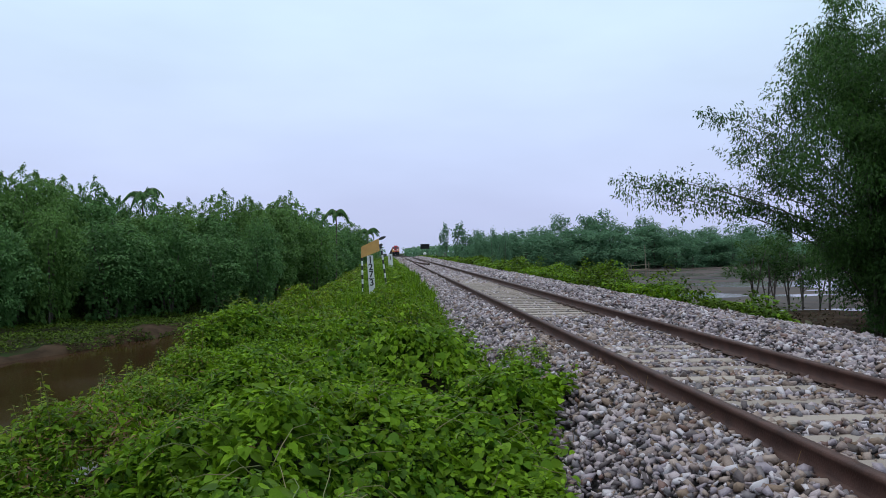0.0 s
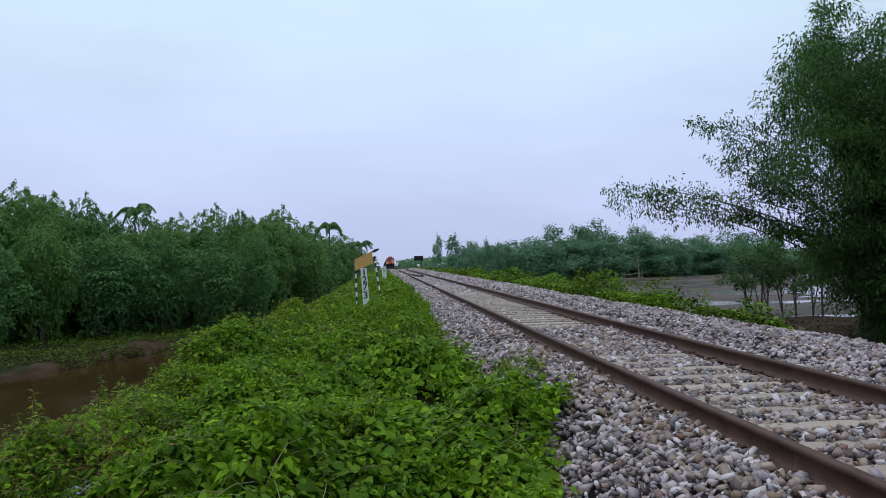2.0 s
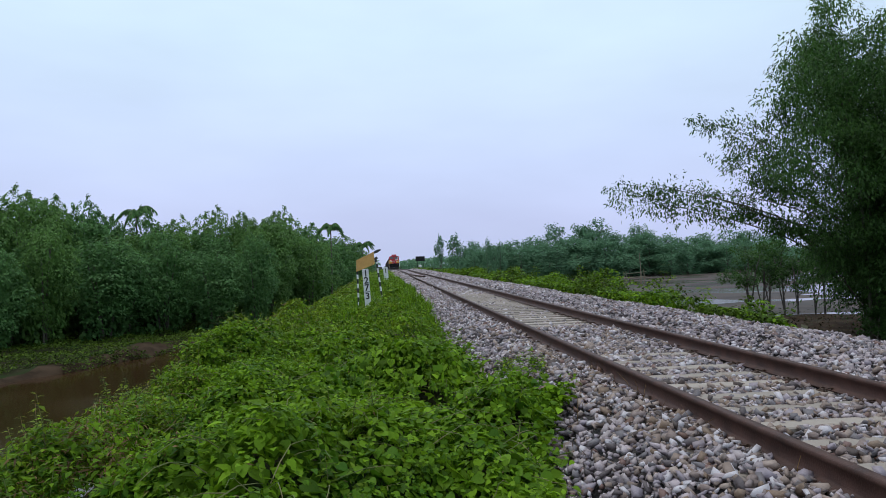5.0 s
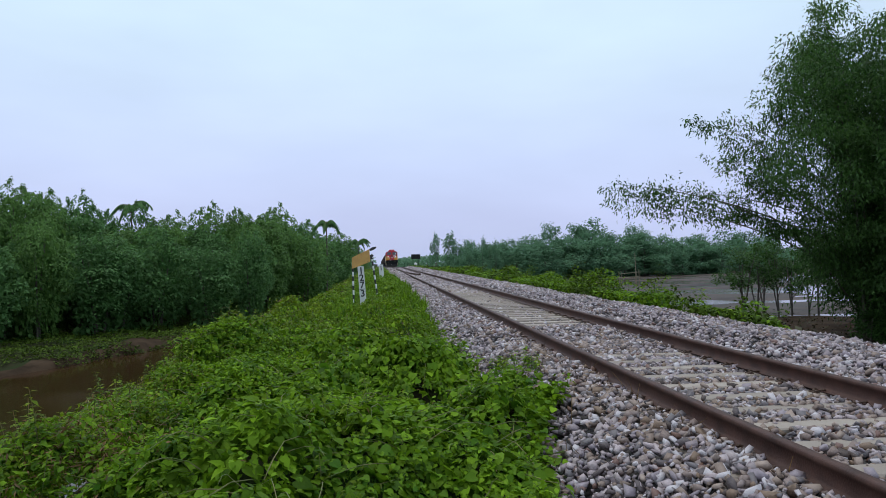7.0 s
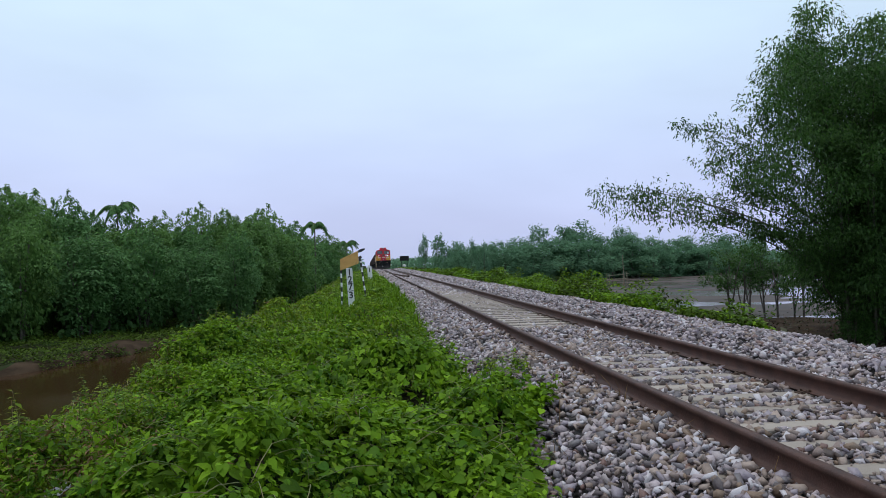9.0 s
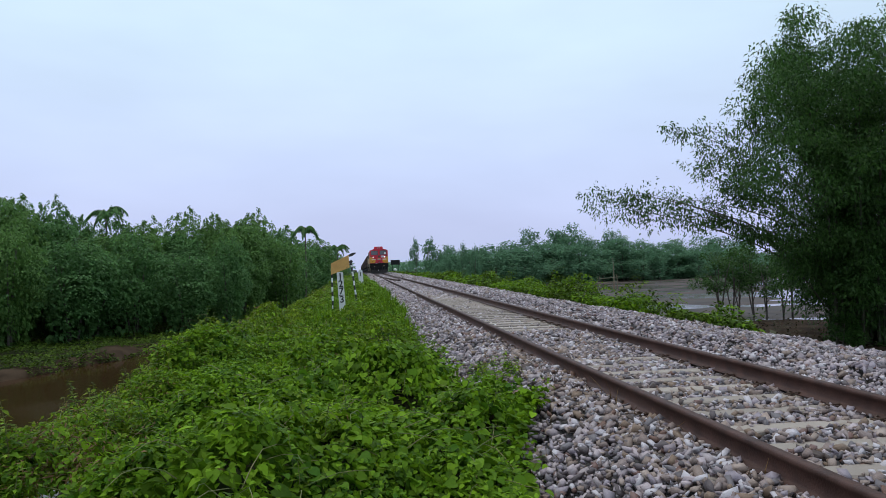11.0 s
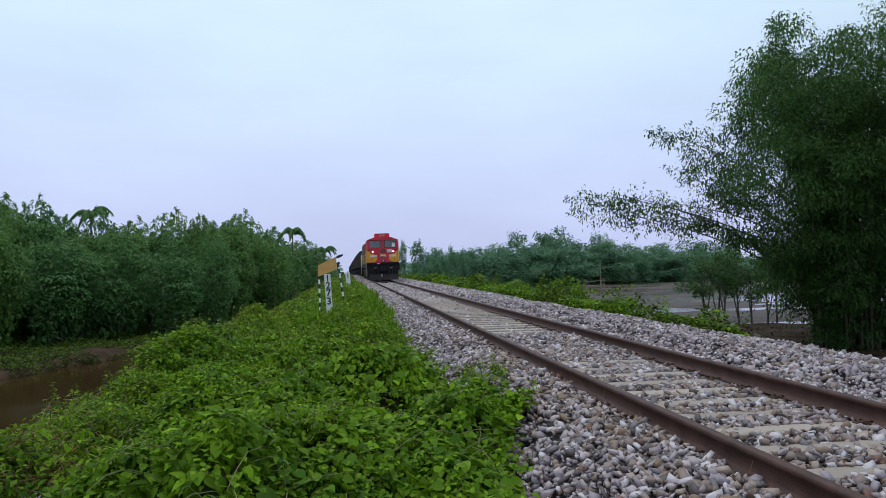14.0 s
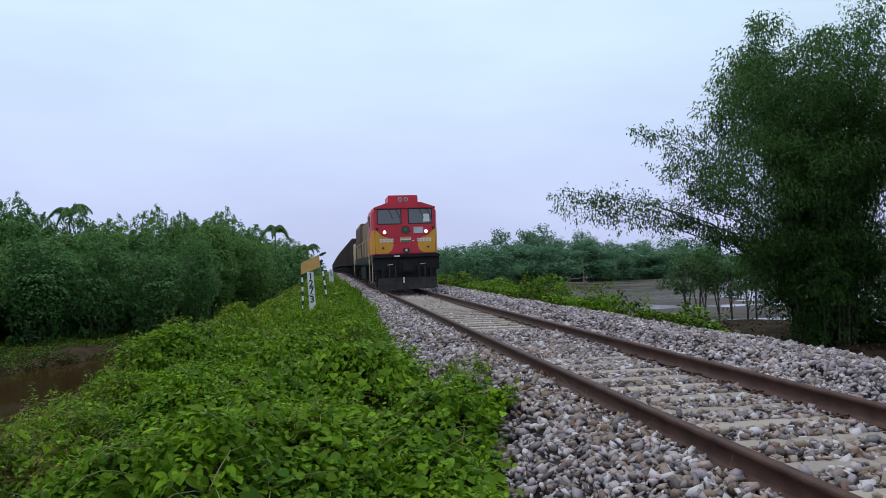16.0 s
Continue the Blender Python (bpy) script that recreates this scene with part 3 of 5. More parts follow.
def plants(centres, leaves, spread, s0, s1, r):
    """Leaves gathered into plants: each leaf stands out from its plant's middle and bends down with its distance from it."""
    n = len(centres)
    k = np.repeat(np.arange(n), leaves)
    a = r.uniform(0, 6.283, len(k))
    wide = r.uniform(0.6, 1.5, n)[k]
    q = r.random(len(k)) ** 0.7
    d = q * spread * wide
    drop = 0.09 - (0.15 + 0.7 * r.random(len(k))) * d
    p = centres[k] + np.stack([np.cos(a) * d, np.sin(a) * d, drop], 1)
    p[:, 0] = np.minimum(p[:, 0], weeds_edge(p[:, 1]) + 0.14)
    size = r.uniform(s0, s1, n)[k] * r.uniform(0.6, 1.25, len(k))
    rot = turns(a - math.pi / 2 + r.normal(0, 0.45, len(k)), 0.35 - 1.15 * q + r.normal(0, 0.42, len(k)), r.normal(0, 0.5, len(k)))
    return p, rot, size, k


def whorls(spots, tiers, s0, s1, r):
    """Upright plants: leaves in crossed pairs up a stem, longest half way up, the top ones standing."""
    n = len(spots)
    k = np.repeat(np.arange(n), tiers * 4)
    tier = np.tile(np.repeat(np.arange(tiers), 4), n)
    f = tier / max(tiers - 1, 1)
    a = np.tile(np.arange(4) * math.pi / 2, n * tiers) + tier * 0.8 + r.uniform(0, 6.28, n)[k] + r.normal(0, 0.2, len(k))
    high = r.uniform(0.16, 0.34, n)[k]
    p = spots[k] + np.stack([np.cos(a) * 0.02, np.sin(a) * 0.02, (f - 0.75) * high], 1)
    size = r.uniform(s0, s1, n)[k] * (0.75 + 0.5 * np.sin(math.pi * (0.15 + 0.7 * f))) * r.uniform(0.8, 1.2, len(k))
    size = np.where(f > 0.95, size * 0.6, size)
    return p, turns(a - math.pi / 2, -0.5 + 0.95 * f + r.normal(0, 0.2, len(k)), r.normal(0, 0.22, len(k))), size, k


def weeds():
    r = np.random.default_rng(21)
    groups = {"creeper": [], "yellow": [], "dead": []}

    def sort(p, rot, size, tpl, pick, c):
        slope = smooth(-1.4, -3.8, c[:, 0] + 1.8 * (vnoise(c[:, 0], c[:, 1], 1.7) - 0.5))
        far = smooth(7, 16, c[:, 1])
        yellow = pick < 0.17 + 0.55 * slope + far * (0.06 + 0.5 * vnoise(c[:, 0], c[:, 1], 2.6))
        brown = np.exp(-((c[:, 0] + 1.95) ** 2 / 0.14 + (c[:, 1] - 5.0) ** 2 / 0.5)) * 0.5 + 0.012 + 0.26 * slope
        dead = r.random(len(p)) < brown
        for name, ok in (("dead", dead), ("yellow", yellow & ~dead), ("creeper", ~yellow & ~dead)):
            t = OVAL if (name == "yellow" and tpl not in (TUFT, POINTED)) else (LANCE if name == "dead" else tpl)
            groups[name].append((t, p[ok], rot[ok], size[ok] * {"yellow": 0.9, "dead": 0.6 if tpl in (HEART, POINTED) else 1.1, "creeper": 1.0}[name]))

    # the creeper mat near by, then coarser with the distance
    for n, x0, x1, y0, y1, s0, s1, tpl in ((29000, -2.4, 2.3, 2.1, 7.0, 0.056, 0.102, HEART), (20000, -3.0, 1.9, 7.0, 13, 0.08, 0.135, ROUND), (36000, -3.6, 1.8, 13, 27, 0.07, 0.125, TUFT)):
        p, rot, size = mat_leaves(n, x0, x1, y0, y1, s0, s1, r)
        sort(p, rot, size, tpl, r.random(len(p)) * 0.6 + 0.4 * vnoise(p[:, 0] + 5, p[:, 1], 0.35), p)
    # upright pointed-leaf plants in drifts
    s = weed_spots(2600, -2.7, 1.2, 2.3, 11, r, 0.05)
    s = s[(vnoise(s[:, 0] + 70, s[:, 1], 1.1) + 0.35 * smooth(0.2, -1.6, s[:, 0]) > 0.62) & (hollow(s[:, 0], s[:, 1]) < 0.5)]
    p, rot, size, of = whorls(s, 4, 0.058, 0.108, r)
    sort(p, rot, size, POINTED, 0.25 + 0.75 * r.random(len(s))[of], s[of])
    for n, x0, x1, y0, y1, tpl, s0, s1, leaves, spread in ((1500, -5.4, 2.3, -7, 2.2, TUFT, 0.1, 0.17, 16, 0.3), (700, -2.6, 2.3, 2.2, 9, BROAD, 0.03, 0.06, 17, 0.16), (3400, -5.0, -1.2, 2.2, 11, TUFT, 0.030, 0.070, 26, 0.13), (4200, -5.6, 2.0, 9, 32, TUFT, 0.055, 0.115, 14, 0.24),
                                           (38000, -5.6, 1.8, 22, 60, TUFT, 0.10, 0.22, 1, 0), (9000, -5.6, 1.8, 60, 130, TUFT, 0.3, 0.5, 1, 0)):
        p = weed_spots(n, x0, x1, y0, y1, r, 0.30 if leaves > 1 else 0.22)
        c, pick = p, r.random(len(p))
        if leaves > 1:
            p, rot, size, of = plants(p, leaves, spread, s0, s1, r)
            pick = pick[of] * 0.8 + 0.2 * r.random(len(p))
            c = c[of]
        else:
            rot, size = leaf_turns(len(p), r, -0.75, 0.5, 0.55), r.uniform(s0, s1, len(p)) * r.choice([0.7, 1.0, 1.15], len(p))
        sort(p, rot, size, tpl, pick, c)
    for name, material, label in (("creeper", LEAF, "dense bright green broad-leaved creepers on the bank"), ("yellow", LEAF_DRY, "yellowish small-leaved weeds on the bank"),
                                  ("dead", LEAF_DEAD, "withered brown weeds among the green")):
        ob = new("embankment_weeds")
        tagged(ob, label, "weeds", kind="stuff")
        for t, p, rot, size in groups[name]:
            if len(p):
                c = new("leaves", scatter("leaves", t, p, rot, size, material, t in (ROUND, BROAD, HEART, POINTED)))
                c.parent = ob
    # grass between the creepers and the stones
    n = 12000
    y = 15 + 50 * r.random(n) ** 1.2
    x = weeds_edge(y) - 2.6 * r.random(n) ** 1.2
    ok = vnoise(x, y + 90, 1.3) > 0.4
    x, y = x[ok], y[ok]
    p = np.stack([x, y, ground_z(x, y) + 0.55 * canopy(x, y)], 1)
    ob = new("bank_grass", scatter("bank_grass", BLADE, p, turns(r.uniform(0, 6.283, len(p)), r.uniform(0.7, 1.5, len(p)), r.normal(0, 0.2, len(p))), np.stack([r.uniform(0.4, 0.7, len(p)), r.uniform(0.22, 0.5, len(p)), r.uniform(0.3, 0.6, len(p))], 1), LEAF))
    tagged(ob, "fresh green grass at the edge of the ballast", "grass", kind="stuff")
    # tendrils and upright shoots
    bm = bmesh.new()
    for _ in range(620):
        x, y = r.uniform(-4.6, 1.3), 2.6 + 12 * r.random() ** 1.4
        if x > weeds_edge(np.array([y]))[0]:
            continue
        z = float(ground_z(x, y) + canopy(np.array([x]), np.array([y]))[0])
        a, ln = r.uniform(0, 6.28), r.uniform(0.15, 0.55)
        rise = r.uniform(-0.02, 0.18)
        pts = [(x + math.cos(a) * ln * k / 4 + r.normal(0, 0.016), y + math.sin(a) * ln * k / 4 + r.normal(0, 0.016), z - 0.04 + rise * math.sin(k / 4 * 2.4)) for k in range(5)]
        rod(bm, pts, [0.004, 0.0035, 0.003, 0.0025, 0.0015], 4)
    ob = part("tendrils", bm, STEM)
    tagged(ob, "thin trailing stems over the creepers", "stems", kind="stuff")


weeds()


def shoots():
    """Taller leafy shoots that stand out of the weeds."""
    r = np.random.default_rng(5)
    P, yaw, lean, size = [], [], [], []
    bm = bmesh.new()
    for k in range(560):
        x, y = r.uniform(-4.4, 1.2), 3 + 22 * r.random() ** 1.3
        if k < 330:
            x, y = r.uniform(-4.6, -2.4), 5 + 22 * r.random() ** 1.3
        if k >= 535:
            x, y = r.uniform(1.5, 2.0), r.uniform(7.5, 9.0)
        elif x > float(weeds_edge(np.array([y]))[0]) - 0.1:
            continue
        z = float(ground_z(x, y) + canopy(np.array([x]), np.array([y]))[0]) - 0.08
        h = r.uniform(0.14, 0.34) * (0.7 if k >= 535 else 1.15 if k < 330 else 1.0)
        dx, dy = r.normal(0, 0.06, 2)
        rod(bm, [(x, y, z - 0.1), (x + dx * 0.5, y + dy * 0.5, z + h * 0.5), (x + dx, y + dy, z + h)], [0.004, 0.003, 0.002], 4)
        m = 16
        f = np.linspace(0.2, 1.0, m)
        P.append(np.stack([x + dx * f, y + dy * f, z + h * f], 1))
        yaw.append(np.arange(m) * 2.4 + r.uniform(0, 6))
        lean.append(r.uniform(-0.5, 0.4, m))
        size.append(r.uniform(0.045, 0.09, m) * (1.15 - 0.5 * f) * (1.05 if k < 330 else 1.0))
    P, yaw, lean, size = map(np.concatenate, (P, yaw, lean, size))
    ob = new("weed_shoots")
    tagged(ob, "young leafy shoots standing above the creepers", "weeds", kind="stuff")
    part("stems", bm, STEM, ob)
    dry = np.repeat(r.random(len(P) // 16) < 0.45, 16)
    for ok, material in ((dry, LEAF_DRY), (~dry, LEAF)):
        c = new("leaves", scatter("leaves", OVAL, P[ok], turns(yaw[ok], lean[ok], yaw[ok] * 0), size[ok] * 1.2, material))
        c.parent = ob


shoots()


def bank_scrub():
    """Scrub along the foot of the far shoulder, and sedge beyond the canal."""
    r = np.random.default_rng(31)
    sets = []
    for n, y0, y1, s0, s1 in ((30000, 10.4, 34, 0.08, 0.15), (26000, 34, 75, 0.16, 0.26), (9000, 75, 135, 0.3, 0.45)):
        y = r.uniform(y0, y1, n)
        x = 6.0 + 3.2 * r.random(n) ** 1.2 + 0.008 * np.minimum(y, 60)
        tall = 0.30 + (0.95 * vnoise(x * 0.8, y, 1.2) ** 1.4 + 0.45) * smooth(6.0, 7.4, x) * smooth(9, 18, y) * (1 - 0.45 * smooth(50, 90, y))
        keep = (vnoise(x + 9, y, 1.9) > 0.27 - 0.24 * smooth(14, 30, y))
        z = ground_z(x, y) + tall * (1 - 0.55 * r.random(n) ** 1.5)
        sets.append((np.stack([x, y, z], 1)[keep], r.uniform(s0, s1, n)[keep]))
    P, S = (np.concatenate(a) for a in zip(*sets))
    dull = vnoise(P[:, 0], P[:, 1], 2.0) + 0.5 * r.random(len(P)) > 0.86
    for ok, material, label in ((~dull, LEAF, "green scrub along the foot of the ballast"), (dull, SEDGE, "dull olive scrub along the foot of the ballast")):
        ob = new("bank_scrub", scatter("bank_scrub", TUFT, P[ok], leaf_turns(int(ok.sum()), r, -0.9, 0.5), S[ok], material))
        tagged(ob, label, "scrub", kind="stuff")
    # taller sprays that break the top of the scrub
    n = 300
    y = 11 + 34 * r.random(n) ** 1.3
    x = 6.5 + 2.2 * r.random(n)
    z = ground_z(x, y) + 0.35
    tall = r.uniform(0.35, 0.85, n) * smooth(9, 17, y) + 0.12
    k = np.repeat(np.arange(n), 40)
    f = r.random(len(k)) ** 0.8
    bend = r.normal(0, 0.28, (n, 2))[k] * (f ** 1.6)[:, None]
    P = np.stack([x[k] + bend[:, 0] + r.normal(0, 0.07, len(k)), y[k] + bend[:, 1] + r.normal(0, 0.07, len(k)), z[k] + tall[k] * f], 1)
    olive = (r.random(n) < 0.6)[k]
    for ok, material, label in ((~olive, LEAF, "fresh green sprays standing out of the scrub"), (olive, SEDGE, "olive sprays standing out of the scrub")):
        ob = new("scrub_sprays", scatter("scrub_sprays", TUFT, P[ok], leaf_turns(int(ok.sum()), r, -0.8, 0.5), r.uniform(0.07, 0.13, int(ok.sum())), material))
        tagged(ob, label, "scrub", kind="stuff")
    n = 34000
    y = r.uniform(18, 46, n)
    shore = np.interp(y, FAR_SHORE_Y, FAR_SHORE_X)
    x = shore - 0.1 - 8.7 * r.random(n) ** 1.2
    z = ground_z(x, y)
    P = np.stack([x, y, z + 0.28 * r.random(n) * vnoise(x, y, 1.4)], 1)[vnoise(x + 7, y, 1.1) + 0.4 * smooth(1.0, 3.0, shore - x) > 0.44]
    ob = new("sedge", scatter("sedge", TUFT, P, leaf_turns(len(P), r, -0.5, 1.0), r.uniform(0.07, 0.16, len(P)), SEDGE))
    tagged(ob, "wet sedge and grass on the far canal bank", "grass", kind="stuff")
    n = 6500
    x, y = r.uniform(6.5, 25, n), r.uniform(6, 31, n)
    P = np.stack([x, y, ground_z(x, y) + 0.25 * r.random(n)], 1)
    ob = new("undergrowth", scatter("undergrowth", TUFT, P, leaf_turns(n, r, -0.9, 0.9), r.uniform(0.08, 0.2, n), LITTER))
    tagged(ob, "dark low undergrowth beneath the bamboo", "undergrowth", kind="stuff")


bank_scrub()


# ---- trees ----
def clumped(r, centres, radii, count, lean=(-1.2, 0.2), flat=0.75):
    """Places and turns of leaves gathered round clump centres, pointing outwards and drooping."""
    w = radii ** 2 / (radii ** 2).sum()
    which = r.choice(len(centres), count, p=w)
    d = r.normal(size=(count, 3))
    d /= np.linalg.norm(d, axis=1)[:, None]
    dist = r.random(count) ** 0.32
    p = centres[which] + d * np.array([1, 1, flat]) * (radii[which] * dist)[:, None]
    yaw = np.arctan2(-d[:, 0], d[:, 1]) + r.normal(0, 0.7, count)
    return p, turns(yaw, r.uniform(*lean, count), r.uniform(-0.7, 0.7, count))


def broad_tree(name, height, width, seed, material, count, leaf, low=0.12, label="", group="", clumps=26, top=1.0, stout=1.0, sway=0.04):
    """A tree with tapered trunk, limbs and a crown of clumps with gaps; built about its foot."""
    r = np.random.default_rng(seed)
    tree = tagged(new(name), label, "tree", group)
    bm = bmesh.new()
    lean = r.normal(0, sway, 2) * height
    trunk = [(lean[0] * f ** 1.5, lean[1] * f ** 1.5, height * 0.8 * f - 0.3) for f in (0, 0.25, 0.5, 0.75, 1)]
    rod(bm, trunk, [stout * height * f for f in (0.018, 0.015, 0.012, 0.008, 0.004)], 7)
    if sway > 0.05:
        a = r.uniform(0, 6.283)
        fork = [(trunk[1][0] + math.cos(a) * q * height, trunk[1][1] + math.sin(a) * q * height, height * (0.08 + 0.75 * f)) for f, q in ((0, 0), (0.35, 0.06), (0.7, 0.10), (1, 0.17))]
        rod(bm, fork, [stout * height * f for f in (0.011, 0.010, 0.007, 0.003)], 6)
    part("trunk", bm, BARK, tree)
    C, R = [], []
    for k in range(clumps):
        f = low + (top - low) * (k + r.random()) / clumps
        bulge = math.sin(math.pi * min(0.12 + 0.86 * f, 1.0)) ** 0.55
        a, q = r.uniform(0, 6.283), r.random() ** 0.5
        C.append((lean[0] * f + math.cos(a) * q * bulge * width / 2, lean[1] * f + math.sin(a) * q * bulge * width / 2, height * f * 0.95))
        R.append(width * r.uniform(0.11, 0.21) * (0.55 + 0.6 * bulge))
    C, R = np.array(C), np.array(R)
    bm = bmesh.new()
    for k in range(0, clumps, 3):
        c = Vector(C[k])
        base = Vector((lean[0] * 0.4, lean[1] * 0.4, max(c.z * 0.55, 0.2)))
        mid = base.lerp(c, 0.55) + Vector((0, 0, 0.06 * height))
        rod(bm, [base, mid, c], [height * 0.006, height * 0.004, height * 0.0015], 5)
    part("limb", bm, BARK, tree)
    p, rot = clumped(r, C, R, count, (-0.8, 0.4), 0.68)
    # a few twigs stick out of the outline
    m = count // 14
    k = r.integers(0, clumps, m)
    d = r.normal(size=(m, 3)) * np.array([1, 1, 0.8])
    d[:, 2] += 0.5
    d /= np.linalg.norm(d, axis=1)[:, None]
    p2 = C[k] + d * (R[k] * r.uniform(0.85, 1.07, m))[:, None]
    rot2 = turns(np.arctan2(-d[:, 0], d[:, 1]), r.uniform(-0.6, 0.8, m), r.uniform(-0.6, 0.6, m))
    p, rot = np.concatenate([p, p2]), np.concatenate([rot, rot2])
    size = r.uniform(0.7, 1.3, len(p)) * leaf
    crown = new("crown", scatter("crown", TUFT, p, rot, size, material))
    crown.parent = tree
    return tree


def billow_tree(name, height, width, seed, material, count, leaf, label, group, billows=30, sprigs=10, category="tree"):
    """A close-leaved tree down to the ground: heaped billows of leaves, thick above and bare below, and sprigs over the top."""
    r = np.random.default_rng(seed)
    tree = tagged(new(name), label, category, group)
    bm = bmesh.new()
    for k in range(4):
        a, q = r.uniform(0, 6.283), r.uniform(0.05, 0.28) * width
        tip = Vector((math.cos(a) * q, math.sin(a) * q, height * r.uniform(0.6, 0.85)))
        rod(bm, [(tip.x * 0.2, tip.y * 0.2, -0.3), (tip.x * 0.45, tip.y * 0.45, tip.z * 0.5), tip], [height * 0.013, height * 0.009, height * 0.003], 6)
    part("trunk", bm, BARK, tree)
    C, R = [], []
    for k in range(billows):
        f = (k + r.random()) / billows
        ring = (0.55 + 0.45 * min(f / 0.4, 1.0)) * math.sqrt(max(1 - max(f - 0.45, 0) ** 2 / 0.34, 0.05))
        a = k * 2.399 + r.uniform(-0.5, 0.5)
        rad = width * r.uniform(0.13, 0.29) * (1.05 - 0.3 * f)
        q = max(ring * width / 2 - rad * 0.6, 0.0) * r.uniform(0.6, 1.2)
        C.append((math.cos(a) * q, math.sin(a) * q, height * (0.20 + 0.74 * f) - rad * 0.2))
        R.append(rad)
    C, R = np.array(C), np.array(R)
    # leaves on the upper shell of each billow
    which = r.choice(billows, count, p=R ** 2 / (R ** 2).sum())
    d = r.normal(size=(count, 3))
    d[:, 2] = np.where(r.random(count) < 0.93, np.abs(d[:, 2]) * 1.15 - 0.12, d[:, 2])
    d /= np.linalg.norm(d, axis=1)[:, None]
    p = C[which] + d * (R[which] * (0.80 + 0.22 * r.random(count)) * (0.85 + 0.3 * vnoise(d[:, 0] * 2 + which, d[:, 1] * 2 + d[:, 2], 0.5)))[:, None] * np.array([1, 1, 0.74])
    yaw = np.arctan2(-d[:, 0], d[:, 1]) + r.normal(0, 0.7, count)
    rot = turns(yaw, -0.25 - 0.6 * r.random(count) + 0.4 * d[:, 2], r.normal(0, 0.5, count))
    size = r.uniform(0.65, 1.25, count) * leaf
    # sprigs: bending tips with leaves to both sides
    P, T, S = [p], [rot], [size]
    bm = bmesh.new()
    for k in range(sprigs):
        c = C[billows - 1 - k % (billows // 2)]
        a, ln = r.uniform(0, 6.283), r.uniform(0.05, 0.11) * height
        out = r.uniform(0.3, 0.9)
        base = c + np.array([0, 0, R[billows - 1 - k % (billows // 2)] * 0.5])
        f = np.linspace(0, 1, 6)[:, None]
        pts = base + np.concatenate([math.cos(a) * out * ln * f ** 1.6, math.sin(a) * out * ln * f ** 1.6, ln * (1.25 * f - 0.45 * f ** 3)], 1)
        rod(bm, [tuple(q) for q in pts], [0.02, 0.018, 0.015, 0.012, 0.008, 0.004], 4)
        m = 34
        g = r.uniform(0.15, 1, m)
        j = np.minimum((g * 5).astype(int), 4)
        q = pts[j] + (pts[j + 1] - pts[j]) * (g * 5 - j)[:, None] + r.normal(0, 0.055 * leaf / 0.2, (m, 3))
        P.append(q)
        T.append(turns(r.uniform(0, 6.283, m), r.uniform(-1.0, 0.3, m), r.uniform(-0.6, 0.6, m)))
        S.append(r.uniform(0.8, 1.4, m) * leaf)
    tagged(part("sprig", bm, BARK, tree), kind="stuff")
    # the close dark inside
    m = count // 9
    a, q, f = r.uniform(0, 6.283, m), r.random(m) ** 0.5 * width * 0.27, r.random(m) * 0.8
    P.append(np.stack([np.cos(a) * q, np.sin(a) * q, height * f], 1))
    T.append(turns(a, r.uniform(-1.4, 0.0, m), r.uniform(-0.6, 0.6, m)))
    S.append(r.uniform(1.6, 2.6, m) * leaf)
    crown = new("crown", scatter("crown", TUFT, np.concatenate(P), np.concatenate(T), np.concatenate(S), material))
    crown.parent = tree
    return tree


def palm(name, height, seed, label, fronds=11, length=1.6):
    r = np.random.default_rng(seed)
    tree = tagged(new(name), label, "palm")
    bm = bmesh.new()
    rod(bm, [(0, 0, -0.3), (0.1, 0, height * 0.5), (0.05, 0.05, height)], [0.08, 0.06, 0.05], 7)
    part("trunk", bm, BARK, tree)
    P, Y, T, S = [], [], [], []
    bm = bmesh.new()
    for k in range(fronds):
        a = k * 2.4 + r.uniform(-0.2, 0.2)
        rise, sag = r.uniform(0.15, 1.1), r.uniform(0.8, 1.25)
        pts = [(0.05 + math.cos(a) * length * f, 0.05 + math.sin(a) * length * f, height + length * (rise * f - (sag + 0.2 * rise) * f ** 2.2)) for f in np.linspace(0, 1, 9)]
        rod(bm, pts, [0.025, 0.022, 0.02, 0.018, 0.015, 0.012, 0.01, 0.008, 0.004], 4)
        for f in np.linspace(0.12, 1, 52):
            j = min(int(f * 8), 7)
            b = np.array(pts[j]) + (np.array(pts[j + 1]) - np.array(pts[j])) * (f * 8 - j)
            for s in (-1, 1):
                P.append(b)
                Y.append(a - math.pi / 2 + s * r.uniform(0.6, 1.0))
                T.append(r.uniform(-1.5, -0.6))
                S.append(length * 0.42 * (1.1 - 0.6 * f))
    part("frond_stalk", bm, STEM, tree)
    P, Y, T, S = map(np.array, (P, Y, T, S))
    crown = new("frond", scatter("frond", LANCE, P, turns(Y, T, Y * 0), S, TREE_LEAF))
    crown.parent = tree
    return tree


def place(tree, x, y, height=1.0, turn=0.0, wide=None, sink=0.0):
    w = height if wide is None else wide
    tree.matrix_basis = Matrix.Translation((x, y, float(ground_z(x, y)) - sink)) @ Matrix.Rotation(turn, 4, "Z") @ Matrix.Diagonal((w, w, height, 1))
    return tree


def copy_to(tree, x, y, height, turn, wide):
    c = copy_thing(tree, Matrix.Identity(4))
    return place(c, x, y, height, turn, wide)


